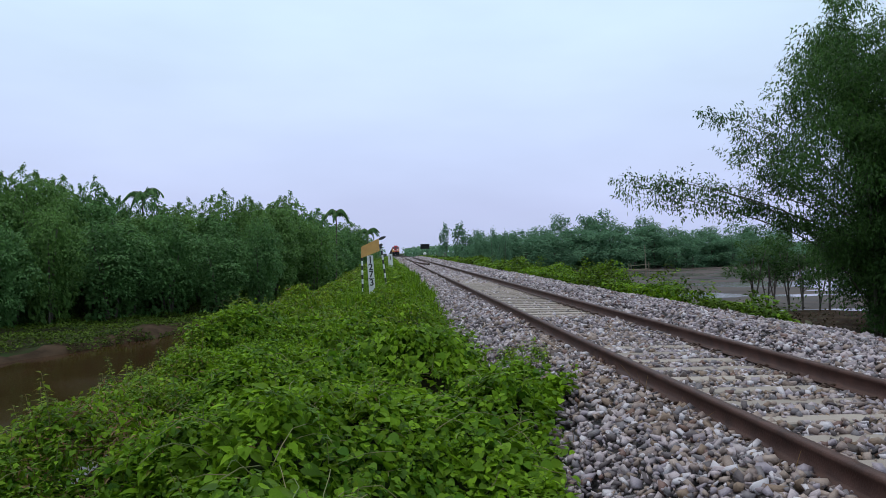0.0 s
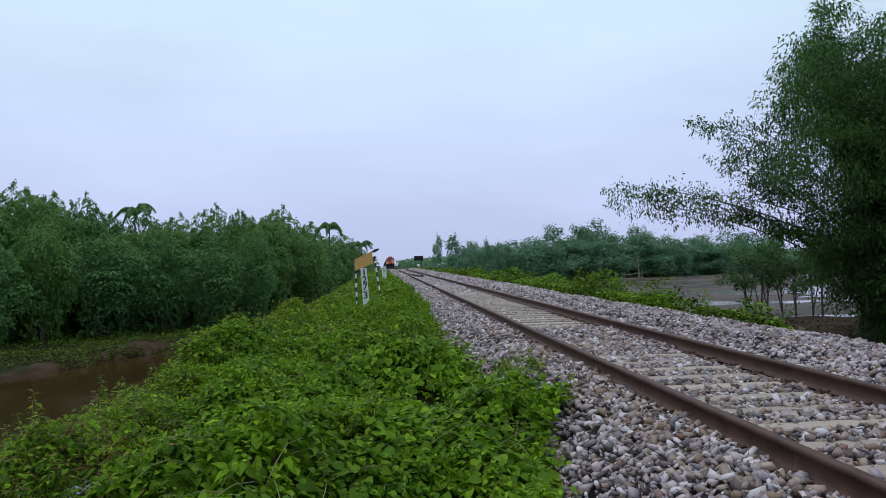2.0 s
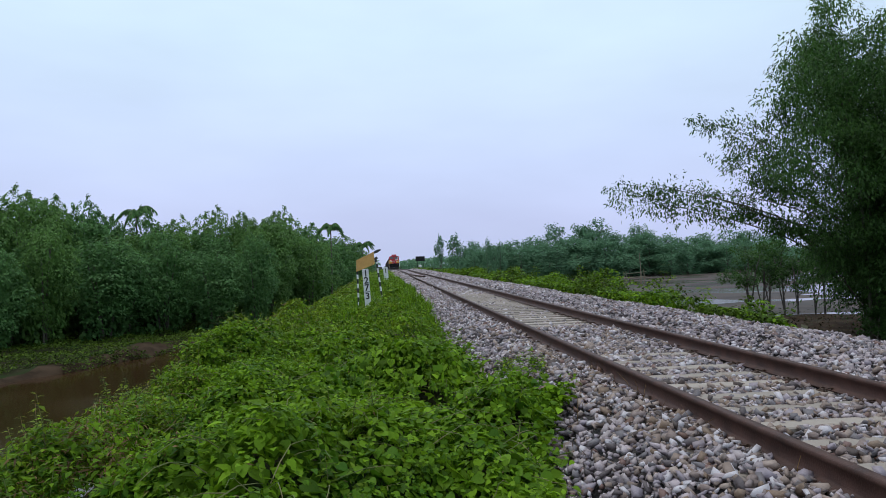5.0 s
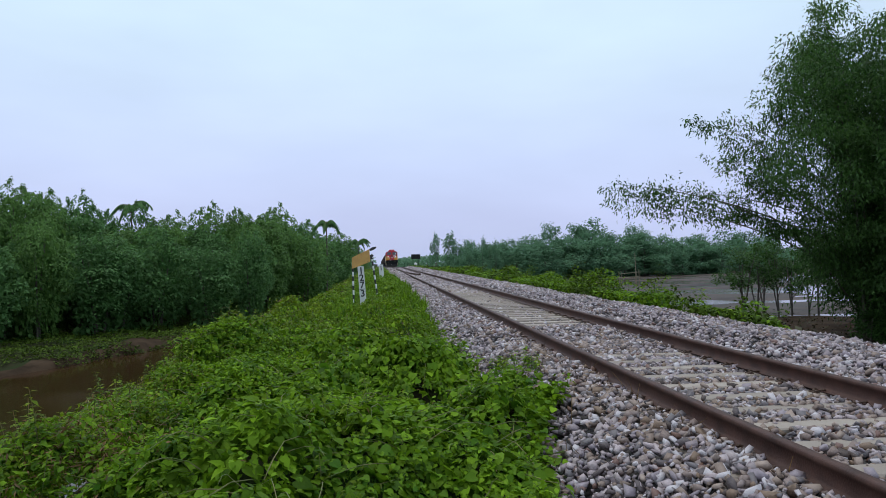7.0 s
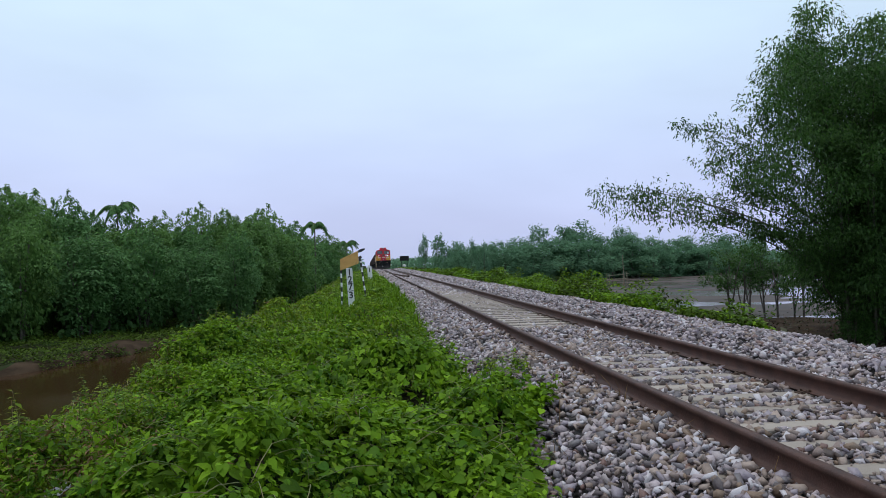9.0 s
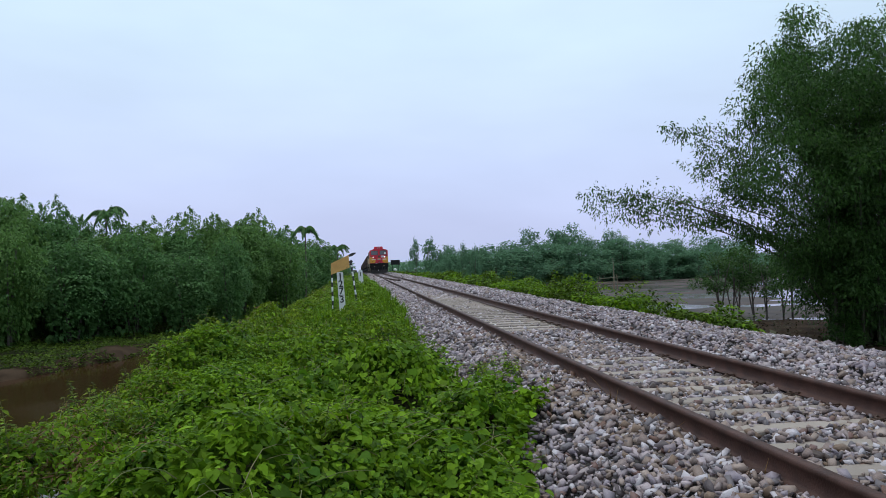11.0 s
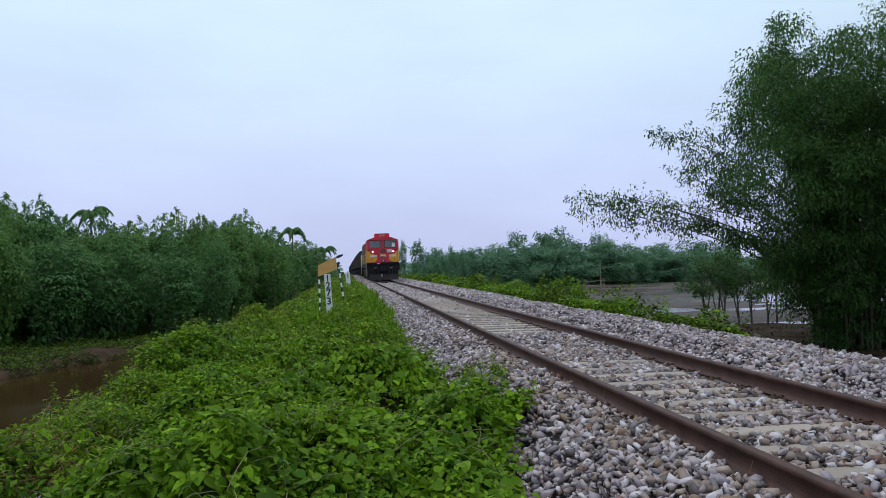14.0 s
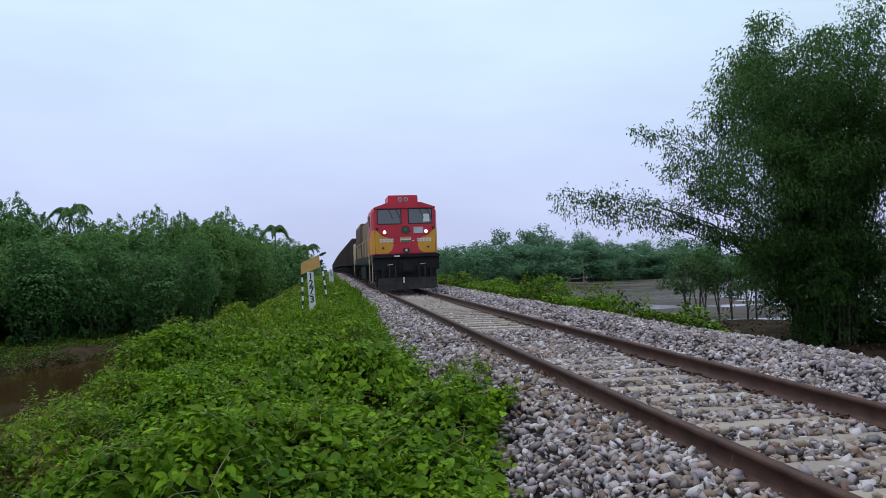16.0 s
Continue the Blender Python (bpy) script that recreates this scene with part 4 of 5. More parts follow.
# the skyline of the left thicket: side-per-ahead and rise-per-ahead
LEFT_U = [-0.75, -0.56, -0.51, -0.46, -0.42, -0.38, -0.35, -0.31, -0.27, -0.244, -0.22, -0.20, -0.15, -0.13, -0.105, -0.075, -0.05, -0.02, 0.02]
LEFT_H = [0.125, 0.115, 0.125, 0.098, 0.096, 0.076, 0.088, 0.076, 0.058, 0.080, 0.062, 0.076, 0.084, 0.066, 0.056, 0.045, 0.034, 0.016, 0.0]


def left_thicket():
    r = np.random.default_rng(77)
    look_a, look_b, grp = "dense dark green bamboo thicket beyond the canal", "leafy dark green broadleaf tree in the thicket", "thicket beyond the canal"
    kinds = [billow_tree("bamboo_clump", 7, 5.0, 1, TREE_LEAF, 6300, 0.205, look_a, grp, 34, 15, "bamboo"),
             billow_tree("thicket_tree", 7, 5.4, 2, TREE_LEAF, 6300, 0.21, look_b, grp, 26, 7),
             billow_tree("bamboo_clump", 7, 4.6, 3, TREE_LEAF_B, 6300, 0.205, look_a, grp, 36, 15, "bamboo"),
             billow_tree("thicket_tree", 7, 5.6, 4, TREE_LEAF_B, 6300, 0.21, look_b, grp, 24, 7)]
    used = set()

    def put(u, y, frac, w):
        w = min(w, 1.25)
        x = min(u * y, -1.4 - 2.7 * w)
        top = 1.128 + np.interp(u, LEFT_U, LEFT_H) * y * frac
        h = max(top - float(ground_z(x, y)), 1.5) / 7.0
        kind = int(r.choice(4, p=(0.32, 0.26, 0.16, 0.26)))
        if kind in used:
            copy_to(kinds[kind], x, y, h, r.uniform(0, 6.28), w)
        else:
            used.add(kind)
            place(kinds[kind], x, y, h, r.uniform(0, 6.28), w)

    base_u, base_y = [-0.8, -0.55, -0.40, -0.205, -0.12, -0.08, -0.05, -0.03, -0.012], [28, 31.5, 36, 41.5, 54, 72, 105, 150, 230]
    # low growth in front, then fuller and taller rows behind
    for u in np.concatenate([np.arange(-0.74, -0.2, 0.055), np.arange(-0.2, -0.02, 0.04)]):
        y = np.interp(u, base_u, base_y)
        put(u + r.uniform(-0.02, 0.02), y + r.uniform(0.2, 2.2), r.uniform(0.25, 0.72), r.uniform(0.55, 0.85) * max(y / 50, 1))
    for u in np.concatenate([np.arange(-0.74, -0.2, 0.038), np.arange(-0.2, -0.015, 0.02)]):
        y = np.interp(u, base_u, base_y) * 1.08 + 1.5
        put(u + r.uniform(-0.015, 0.015), y + r.uniform(0, 1.8), r.uniform(0.55, 0.95), r.uniform(0.7, 0.95) * max(y / 45, 1))
    for u in np.arange(-0.72, -0.06, 0.05):
        y = np.interp(u, base_u, base_y) * 1.2 + 3.5
        put(u + r.uniform(-0.015, 0.015), y + r.uniform(0, 2), r.uniform(0.72, 0.98), 0.95 * max(y / 45, 1))
    # single crowns that rise out of the rest
    for u, frac in ((-0.56, 1.05), (-0.47, 1.0), (-0.423, 1.04), (-0.395, 0.95), (-0.34, 0.98), (-0.295, 1.05), (-0.244, 1.06), (-0.202, 1.06), (-0.148, 1.0), (-0.112, 1.05), (-0.062, 1.1)):
        y = np.interp(u, base_u, base_y) * 1.12 + 2.5
        put(u, y, frac, 0.66 * max(y / 45, 1))


left_thicket()


def palm_at(u, rise, y, seed, label, fronds, length):
    g = float(ground_z(u * y, y))
    place(palm("areca_palm", 1.128 + rise * y - g - 0.12 * length, seed, label, fronds, length), u * y, y)


palm_at(-0.0765, 0.060, 62, 3, "slender palm rising over the thicket", 8, 1.35)
palm_at(-0.354, 0.088, 46, 8, "palm with drooping fronds above the thicket", 7, 1.35)
palm_at(-0.0300, 0.031, 100, 12, "far slender palm over the thicket", 10, 1.7)


RIGHT_U = [0.06, 0.085, 0.11, 0.14, 0.17, 0.19, 0.21, 0.25, 0.28, 0.30, 0.34, 0.36, 0.42, 0.46, 0.50, 0.60, 0.9]
RIGHT_H = [0.008, 0.018, 0.036, 0.026, 0.027, 0.02, 0.032, 0.041, 0.034, 0.036, 0.047, 0.036, 0.036, 0.028, 0.026, 0.03, 0.03]


def right_wood():
    r = np.random.default_rng(99)
    label = "hazy green broadleaf tree beyond the flooded field"
    kinds = [broad_tree("field_tree", 8, 7.0, 40 + k, HAZED_LEAF, 2800, 0.42, 0.02, label, "trees beyond the flooded field", 30) for k in range(3)]
    first = {0, 1, 2}
    for row in range(3):
        for u in np.arange(0.135, 0.62, 0.031):
            y = np.interp(u, [0.08, 0.2, 0.35, 0.7], [96, 98, 112, 132]) + row * 8 + r.uniform(-3, 3)
            uu = u + r.uniform(-0.01, 0.01)
            x = uu * y
            top = 1.128 + np.interp(uu, RIGHT_U, RIGHT_H) * y * (r.uniform(0.5, 0.75), r.uniform(0.75, 1.1), r.uniform(0.9, 1.45))[row]
            h = max(top - float(ground_z(x, y)), 2) / 8
            k = int(r.integers(0, 3))
            w = r.uniform(0.85, 1.3) * (0.6 + 0.4 * smooth(0.13, 0.2, u))
            if k in first:
                first.discard(k)
                place(kinds[k], x, y, h, r.uniform(0, 6), w)
            else:
                copy_to(kinds[k], x, y, h, r.uniform(0, 6), w)
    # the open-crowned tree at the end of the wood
    t = broad_tree("open_crowned_tree", 5.6, 5.0, 61, HAZED_LEAF, 1100, 0.38, 0.42, "thin open-crowned tree at the end of the wood", "open trees at the end of the wood", clumps=10)
    place(t, 0.104 * 88, 88, 1.27, 0.5, 0.74)
    for u, h, w in ((0.156, 1.18, 0.32), (0.173, 1.08, 0.30), (0.088, 1.08, 0.36), (0.132, 0.9, 0.5)):
        copy_to(t, u * 88, 88 + r.uniform(-2, 2), h, r.uniform(0, 6), w)
    # distant woods as one mass
    n = 26000
    x, y = r.uniform(-260, 420, n), r.uniform(330, 420, n)
    z = -2 + (2.2 + 4.6 * vnoise(x, y * 0, 16) + 1.6 * vnoise(x, y * 0, 5)) * r.random(n) ** 0.7
    ok = np.abs(x - TRACK_X) > 6
    P = np.stack([x, y, z], 1)[ok]
    ob = new("distant_woods", scatter("distant_woods", TUFT, P, leaf_turns(len(P), r, -1.2, 0.6), r.uniform(1.4, 2.6, len(P)), HAZED_LEAF))
    tagged(ob, "distant woods low on the horizon", "woods", kind="stuff")


right_wood()


# ---- the great bamboo beside the line ----
# reach over the line's side by height above the foot, and height by reach
OUTLINE = ([2, 3.3, 4, 5, 6.5, 8, 9, 10, 11, 12, 12.9, 13.3], [-2.5, -3.2, -4.0, -5.2, -5.5, -5.6, -5.1, -4.6, -4.0, -3.7, -2.8, -1.9])
CAP = ([-4, -2.8, -1.4, -0.4, 0.6, 1.6], [12.2, 13.2, 12.9, 12.8, 14.2, 16.0])


def great_bamboo(fx, fy, seed, culms, widest, tall, boughs, label):
    r = np.random.default_rng(seed)
    tree = tagged(new("giant_bamboo"), label, "bamboo", "giant bamboos")
    g = float(ground_z(fx, fy))
    tree.location = (fx, fy, g)
    P, Y, T, S = [], [], [], []

    def spray(pts, m, spread, start, thick, within=False):
        A = np.array(pts)
        k = len(A) - 1
        f = start + (1 - start) * r.random(m)
        seg = np.minimum((f * k).astype(int), k - 1)
        base = A[seg] + (A[seg + 1] - A[seg]) * (f * k - seg)[:, None]
        # leaves hang in fans on side twigs
        fans = max(m // 14, 1)
        fa = r.integers(0, fans, m)
        side, dist, drop = r.uniform(0, 6.283, fans), np.abs(r.normal(0, spread, fans)), r.normal(-0.1, 0.2, fans)
        ff = start + (1 - start) * r.random(fans) ** thick
        sg = np.minimum((ff * k).astype(int), k - 1)
        root = A[sg] + (A[sg + 1] - A[sg]) * (ff * k - sg)[:, None]
        tip = root + np.stack([np.cos(side) * dist, np.sin(side) * dist, drop - 0.15 * dist], 1)
        p = tip[fa] + r.normal(0, 0.13, (m, 3)) * np.array([1, 1, 0.8])
        keep = np.ones(m, bool)
        if within:
            # the clump stays inside its own rounded outline, seen along the line
            near = 1 + p[:, 1] / fy
            across, up = (fx + p[:, 0]) / near - fx, (p[:, 2] + g - 1.128) / near + 1.128 - g
            side_edge = np.interp(up, *OUTLINE) + 1.5 * vnoise(0.4 * p[:, 1] + across, up, 0.9) - 0.25
            cap = np.interp(across, *CAP) - 1.5 * vnoise(across, 0.4 * p[:, 1], 0.7) + 0.3
            keep = (across > side_edge) & (up < cap)
        P.append(p[keep])
        Y.append((side[fa] - math.pi / 2 + r.normal(0, 0.7, m))[keep])
        T.append(r.normal(-0.6, 0.5, m)[keep])
        S.append(r.uniform(0.12, 0.21, m)[keep])

    def culm(pts, radii, sides=6, name="culm"):
        bm = bmesh.new()
        rod(bm, pts, radii, sides)
        part(name, bm, CULM, tree)

    for k in range(culms):
        a = k * 2.399
        reach, h = r.uniform(0.8, widest), r.uniform(8.0, 12.8) * tall
        if boughs and math.cos(a) < 0:
            reach = min(reach, max(-np.interp(0.92 * h, *OUTLINE) - 1.9, 0.3) / max(-math.cos(a), 0.3))
        x0, y0 = math.cos(a) * r.uniform(0.1, 1.6), math.sin(a) * r.uniform(0.1, 1.4)
        pts = [(x0 + math.cos(a) * reach * f ** 2.1, y0 + math.sin(a) * reach * f ** 2.1, h * (1.22 * f - 0.30 * f ** 3.2) - 0.2) for f in np.linspace(0, 1, 9)]
        culm(pts, [0.05, 0.05, 0.047, 0.042, 0.036, 0.03, 0.022, 0.014, 0.005])
        spray(pts, 2200 if boughs else 1300, 0.5, 0.16 if boughs else 0.2, 0.85, bool(boughs))
    # low skirt that hangs down to the ground
    for k in range(30 if boughs else 10):
        a = r.uniform(0.0, 6.28) if boughs else r.uniform(0.1, 3.0)
        reach, h = r.uniform(0.8, 2.5), r.uniform(2.4, 6.2)
        pts = [(math.cos(a) * (0.8 + reach * f), math.sin(a) * (0.8 + reach * f), h * (2.1 * f - 1.5 * f * f)) for f in np.linspace(0, 1, 7)]
        culm(pts, [0.03, 0.028, 0.024, 0.02, 0.015, 0.01, 0.004], 5, "branch")
        spray(pts, 1100, 0.5, 0.05, 0.8)
    # long boughs that reach out towards the line: offsets from the foot
    for tipx, tipz, y, m, sp, st in boughs:
        if tipz > 8.2:
            tipx = max(tipx, float(np.interp(tipz, *OUTLINE)) + 0.7)
        z0 = 0.45 * tipz + r.uniform(-1.2, 0.6)
        off = r.uniform(-1.6, 0.4)
        pts = [(off * (1 - f) + tipx * f ** 1.1, y * f + r.uniform(-0.08, 0.08), z0 + (tipz - z0) * (1.5 * f - 0.5 * f * f) + 0.25 * math.sin(3 * f)) for f in np.linspace(0.05, 1, 9)]
        culm(pts, [0.035, 0.034, 0.031, 0.028, 0.024, 0.019, 0.014, 0.009, 0.004], 5, "bough")
        spray(pts, m, sp, st, 0.55, tipz > 8.2)
    # the leafy mass that the boughs carry, and the hanging end of the longest bough
    if boughs:
        C, R = [], []
        for _ in range(120):
            z = 3.0 + 9.2 * r.random() ** 0.9
            rad = r.uniform(0.45, 0.95)
            edge = np.interp(z, *OUTLINE) + rad
            y = r.uniform(-5.0, 2.0) if z > 5.5 else r.uniform(-1.5, 2.0)
            x, near = edge + (abs(edge) + 1.5) * r.random() ** 1.2, 1 + y / fy
            C.append(((fx + x) * near - fx, y, (z + g - 1.128) * near + 1.128 - g))
            R.append(rad)
        for x, z in ((-10.7, 5.6), (-10.3, 5.2), (-9.8, 5.5), (-9.3, 5.2), (-8.9, 4.8), (-8.5, 5.3), (-8.0, 4.9), (-7.6, 5.3), (-7.1, 4.7), (-6.6, 4.4), (-7.7, 8.0), (-7.2, 7.7)):
            C.append((x, r.uniform(-0.6, 0.6), z))
            R.append(r.uniform(0.28, 0.5))
        C, R = np.array(C), np.array(R)
        m = 32000
        which = r.choice(len(C), m, p=R ** 2 / (R ** 2).sum())
        d = r.normal(size=(m, 3))
        d *= (r.random(m) ** 0.4 / np.linalg.norm(d, axis=1))[:, None]
        P.append(C[which] + d * R[which][:, None] * np.array([1.15, 1.0, 0.75]))
        Y.append(np.arctan2(-d[:, 0], d[:, 1]) + r.normal(0, 0.8, m))
        T.append(r.normal(-0.6, 0.5, m))
        S.append(r.uniform(0.12, 0.21, m))
    P, Y, T, S = map(np.concatenate, (P, Y, T, S))
    ok = P[:, 2] > 0.05
    P, Y, T, S = P[ok], Y[ok], T[ok], S[ok]
    wide = np.stack([S * (1.45 if boughs else 1.7), S * 0.88, S], 1)
    crown = new("crown", scatter("crown", LANCE, P, turns(Y, T, r.uniform(-0.8, 0.8, len(P))), wide, BAMBOO_LEAF))
    crown.parent = tree
    return tree


BOUGHS = ((-11.0, 5.7, -0.6, 480, 0.28, 0.45), (-10.3, 5.2, 0.3, 380, 0.28, 0.5), (-9.4, 5.7, -0.2, 420, 0.30, 0.45), (-8.6, 4.9, 0.1, 420, 0.32, 0.4), (-7.8, 5.5, 0.2, 480, 0.36, 0.4), (-7.6, 8.1, 0.2, 700, 0.24, 0.3),
          (-6.4, 8.0, -0.4, 800, 0.42, 0.3), (-5.6, 9.0, 0.3, 800, 0.42, 0.35), (-6.2, 7.2, 0.5, 1200, 0.45, 0.3), (-6.6, 6.5, -0.5, 1200, 0.45, 0.3), (-5.5, 5.9, 0.3, 1300, 0.5, 0.25), (-6.3, 5.0, 0.2, 1300, 0.5, 0.25), (-5.0, 4.3, -0.3, 1400, 0.5, 0.2),
          (-4.8, 9.8, 0.2, 800, 0.4, 0.35), (-4.2, 10.7, 0.2, 700, 0.36, 0.4), (-3.5, 11.6, 0.0, 700, 0.34, 0.45), (-2.7, 12.5, 0.4, 800, 0.3, 0.5), (-4.4, 8.4, 0.6, 1300, 0.5, 0.3), (-3.6, 3.2, -0.6, 1400, 0.5, 0.15))
great_bamboo(18.9, 23.0, 11, 42, 3.2, 1.06, BOUGHS, "tall bamboo clump arching beside the flooded field")
# added out of view to keep sky light off the neighbouring clumps
great_bamboo(25.6, 15.5, 14, 18, 4.0, 1.25, (), "unseen bamboo clump added to shade the row")
great_bamboo(24.2, 21.6, 12, 36, 3.8, 1.25, (), "tall dense bamboo clump in deep shade")
great_bamboo(22.0, 26.5, 13, 16, 3.6, 1.05, (), "bamboo clump behind the taller ones")


def shade_bushes():
    r = np.random.default_rng(44)
    bush = broad_tree("shade_bush", 2.6, 3.0, 90, BAMBOO_LEAF, 2600, 0.17, 0.03, "dark bush in the shade of the bamboo", "bushes under the bamboo", 18)
    bush["category"] = "bush"
    place(bush, 17.3, 22.2, 0.5)
    for x, y, h in ((19.4, 22.4, 0.5), (21.6, 22.2, 0.55), (23.9, 21.6, 0.6), (25.9, 20.8, 0.6)):
        copy_to(bush, x, y, h, r.uniform(0, 6), r.uniform(0.85, 1.1))


shade_bushes()


def field_saplings():
    r = np.random.default_rng(3)
    label = "young bare-trunked tree at the flooded field"
    a = broad_tree("sapling", 4.4, 2.7, 71, BAMBOO_LEAF, 1400, 0.16, 0.46, label, "saplings by the field", 12, stout=0.95, sway=0.09)
    b = broad_tree("sapling", 4.4, 2.4, 72, BAMBOO_LEAF, 1300, 0.16, 0.48, label, "saplings by the field", 11, stout=0.9, sway=0.11)
    rows = [(18.7, 32.9, 0.9), (20.5, 34.7, 1.0), (22.0, 36.6, 1.0), (21.5, 34.3, 1.05), (21.2, 32.7, 0.75), (22.5, 33.2, 0.95), (23.5, 33.9, 1.1), (24.6, 32.4, 1.0)]
    for k, (x, y, h) in enumerate(rows):
        t = a if k % 2 == 0 else b
        if k < 2:
            place(t, x, y, h, r.uniform(0, 6), 0.9)
        else:
            copy_to(t, x, y, h, r.uniform(0, 6), r.uniform(0.75, 1.0))
    bush = broad_tree("field_bush", 1.6, 2.0, 80, LEAF, 900, 0.16, 0.05, "small green bush at the edge of the flooded field", "bushes on the bank", 12)
    bush["category"] = "bush"
    place(bush, 15.6, 36.0, 1.1, 0, 1.1)
    for x, y, h, w in ((8.3, 21.5, 0.75, 0.8), (9.2, 27, 0.8, 0.9), (10.8, 25, 0.9, 0.7), (7.9, 31, 0.9, 0.9), (12.5, 30.5, 0.8, 0.8)):
        copy_to(bush, x, y, h, r.uniform(0, 6), w)


field_saplings()


# ---- paint and metal for signs and train ----
RED = mat("red_loco_paint", (0.50, 0.012, 0.030), (0.62, 0.022, 0.045), 1.2, 0.38, 0.05, fine=40, stain=((0.36, 0.02, 0.03), 1.6, 0.62))
YELLOW = mat("yellow_loco_paint", (0.62, 0.27, 0.02), (0.72, 0.34, 0.03), 1.2, 0.42, 0.05, fine=40, stain=((0.42, 0.19, 0.03), 1.6, 0.62))
# the hood's yellow-orange with its side shade mixed into the base colour
TAN = mat("shaded_dusty_ochre", (0.17, 0.10, 0.06), (0.25, 0.14, 0.07), 1.0, 0.6, 0.1, fine=30, stain=((0.15, 0.09, 0.06), 1.3, 0.52))
BLACK = mat("sooty_black_paint", (0.006, 0.006, 0.007), (0.016, 0.015, 0.015), 2.0, 0.6, 0.1, fine=40, stain=((0.034, 0.03, 0.027), 1.5, 0.60), spec=0.25)
ROOF = mat("sooty_roof", (0.05, 0.035, 0.035), (0.10, 0.06, 0.055), 1.5, 0.7, 0.1)
WAGON = mat("weathered_wagon_brown", (0.030, 0.018, 0.016), (0.065, 0.038, 0.032), 1.2, 0.7, 0.2, fine=25, objrand=0.12, stain=((0.10, 0.055, 0.035), 1.6, 0.60))
STEEL = mat("worn_wheel_steel", (0.08, 0.07, 0.065), (0.18, 0.16, 0.15), 6, 0.45, 0.1, metal=0.7)
# base grey raised to hold the sky's reflection in the windscreens
GLASS = plain("sky_paled_glass", (0.15, 0.155, 0.165), 0.12)
RUBBER = plain("black_rubber", (0.02, 0.02, 0.02), 0.7)
WHITE = mat("dull_white_paint", (0.62, 0.62, 0.62), (0.78, 0.78, 0.76), 6, 0.6, 0.1, fine=60, stain=((0.40, 0.38, 0.34), 7, 0.6))
INK = mat("black_sign_paint", (0.02, 0.02, 0.02), (0.04, 0.04, 0.04), 8, 0.6, 0.05)
BOARD = mat("faded_yellow_board", (0.50, 0.27, 0.07), (0.62, 0.35, 0.10), 5, 0.55, 0.1, fine=40, stain=((0.36, 0.20, 0.07), 7, 0.62))
DUSTY = mat("dust_grey_steel", (0.030, 0.027, 0.028), (0.062, 0.056, 0.054), 2.5, 0.75, 0.1, fine=30, spec=0.2)
CREAM = mat("cream_handrail", (0.55, 0.42, 0.25), (0.66, 0.52, 0.33), 6, 0.5, 0.05)
LAMP = plain("lit_headlamp", (1.0, 0.97, 0.95), 0.3, emit=2.5)
GREEN = plain("green_paint", (0.03, 0.16, 0.06), 0.5)
GREYP = mat("pale_grey_plate", (0.50, 0.50, 0.53), (0.60, 0.60, 0.62), 4, 0.5, 0.05)


# ---- signs beside the line ----
def letters(text, size, material, parent, m, name="writing"):
    c = bpy.data.curves.new(name, "FONT")
    c.body, c.size, c.extrude, c.align_x, c.align_y = text, size, 0.003, "CENTER", "CENTER"
    c.offset = size * 0.02
    tmp = bpy.data.objects.new(name, c)
    scene.collection.objects.link(tmp)
    me = bpy.data.meshes.new_from_object(tmp.evaluated_get(bpy.context.evaluated_depsgraph_get()))
    bpy.data.objects.remove(tmp)
    me.materials.clear()
    me.materials.append(material)
    ob = new(name, me)
    ob.parent, ob.matrix_basis = parent, m
    return ob


def distance_post():
    post = tagged(new("distance_post"), "white leaning distance post with black numerals in weeds", "post")
    part("board", boxes((-0.105, -0.03, -0.65, 0.105, 0.03, 1.22), bevel=0.012), WHITE, post)
    for k, d in enumerate("1273"):
        letters(d, 0.315, INK, post, Matrix.Translation((0, -0.034, 1.07 - 0.245 * k - (0.04 if k == 3 else 0))) @ pose(0, 0, 0, 90), "numeral")
    part("dividing_line", boxes((-0.095, -0.034, 0.435, 0.095, -0.029, 0.455)), INK, post)
    post.matrix_basis = Matrix.Translation((-0.53, 22.9, -0.26)) @ pose(0, 0, 0, 3, -3.8, 8)


distance_post()


def caution_board():
    sign = tagged(new("caution_board"), "faded yellow slanting caution board on two striped legs", "sign")
    bm = bmesh.new()
    prism(bm, [(-0.33, -0.22), (0.32, 0.03), (0.29, 0.47), (-0.32, 0.18)], "y", -0.012, 0.012)
    bmesh.ops.bevel(bm, geom=bm.edges[:], offset=0.004, segments=1, affect="EDGES")
    part("panel", bm, BOARD, sign)
    bm = bmesh.new()
    prism(bm, [(0.29, 0.47), (0.305, 0.40), (0.42, 0.43), (0.54, 0.51), (0.53, 0.555), (0.40, 0.535)], "y", -0.010, 0.010)
    part("fishtail", bm, INK, sign)
    bm = bmesh.new()
    prism(bm, [(0.305, 0.25), (0.32, 0.10), (0.42, 0.12), (0.39, 0.18), (0.44, 0.24), (0.38, 0.30)], "y", -0.010, 0.010)
    part("fishtail", bm, INK, sign)
    for x0, x1, top in ((-0.30, -0.27, 0.0), (0.37, 0.60, 0.20)):
        n = 11
        for k in range(n):
            a, b = k / n, (k + 1) / n
            p = lambda f: (x0 + (x1 - x0) * f, 0.03, top - 1.75 * f)
            bm = bmesh.new()
            rod(bm, [p(a), p(b)], 0.032, 8)
            part("leg_band", bm, (WHITE, INK)[k % 2], sign)
    sign.matrix_basis = Matrix.Translation((-0.60, 23.6, 1.08)) @ pose(0, 0, 0, 0, 0, 0)


caution_board()


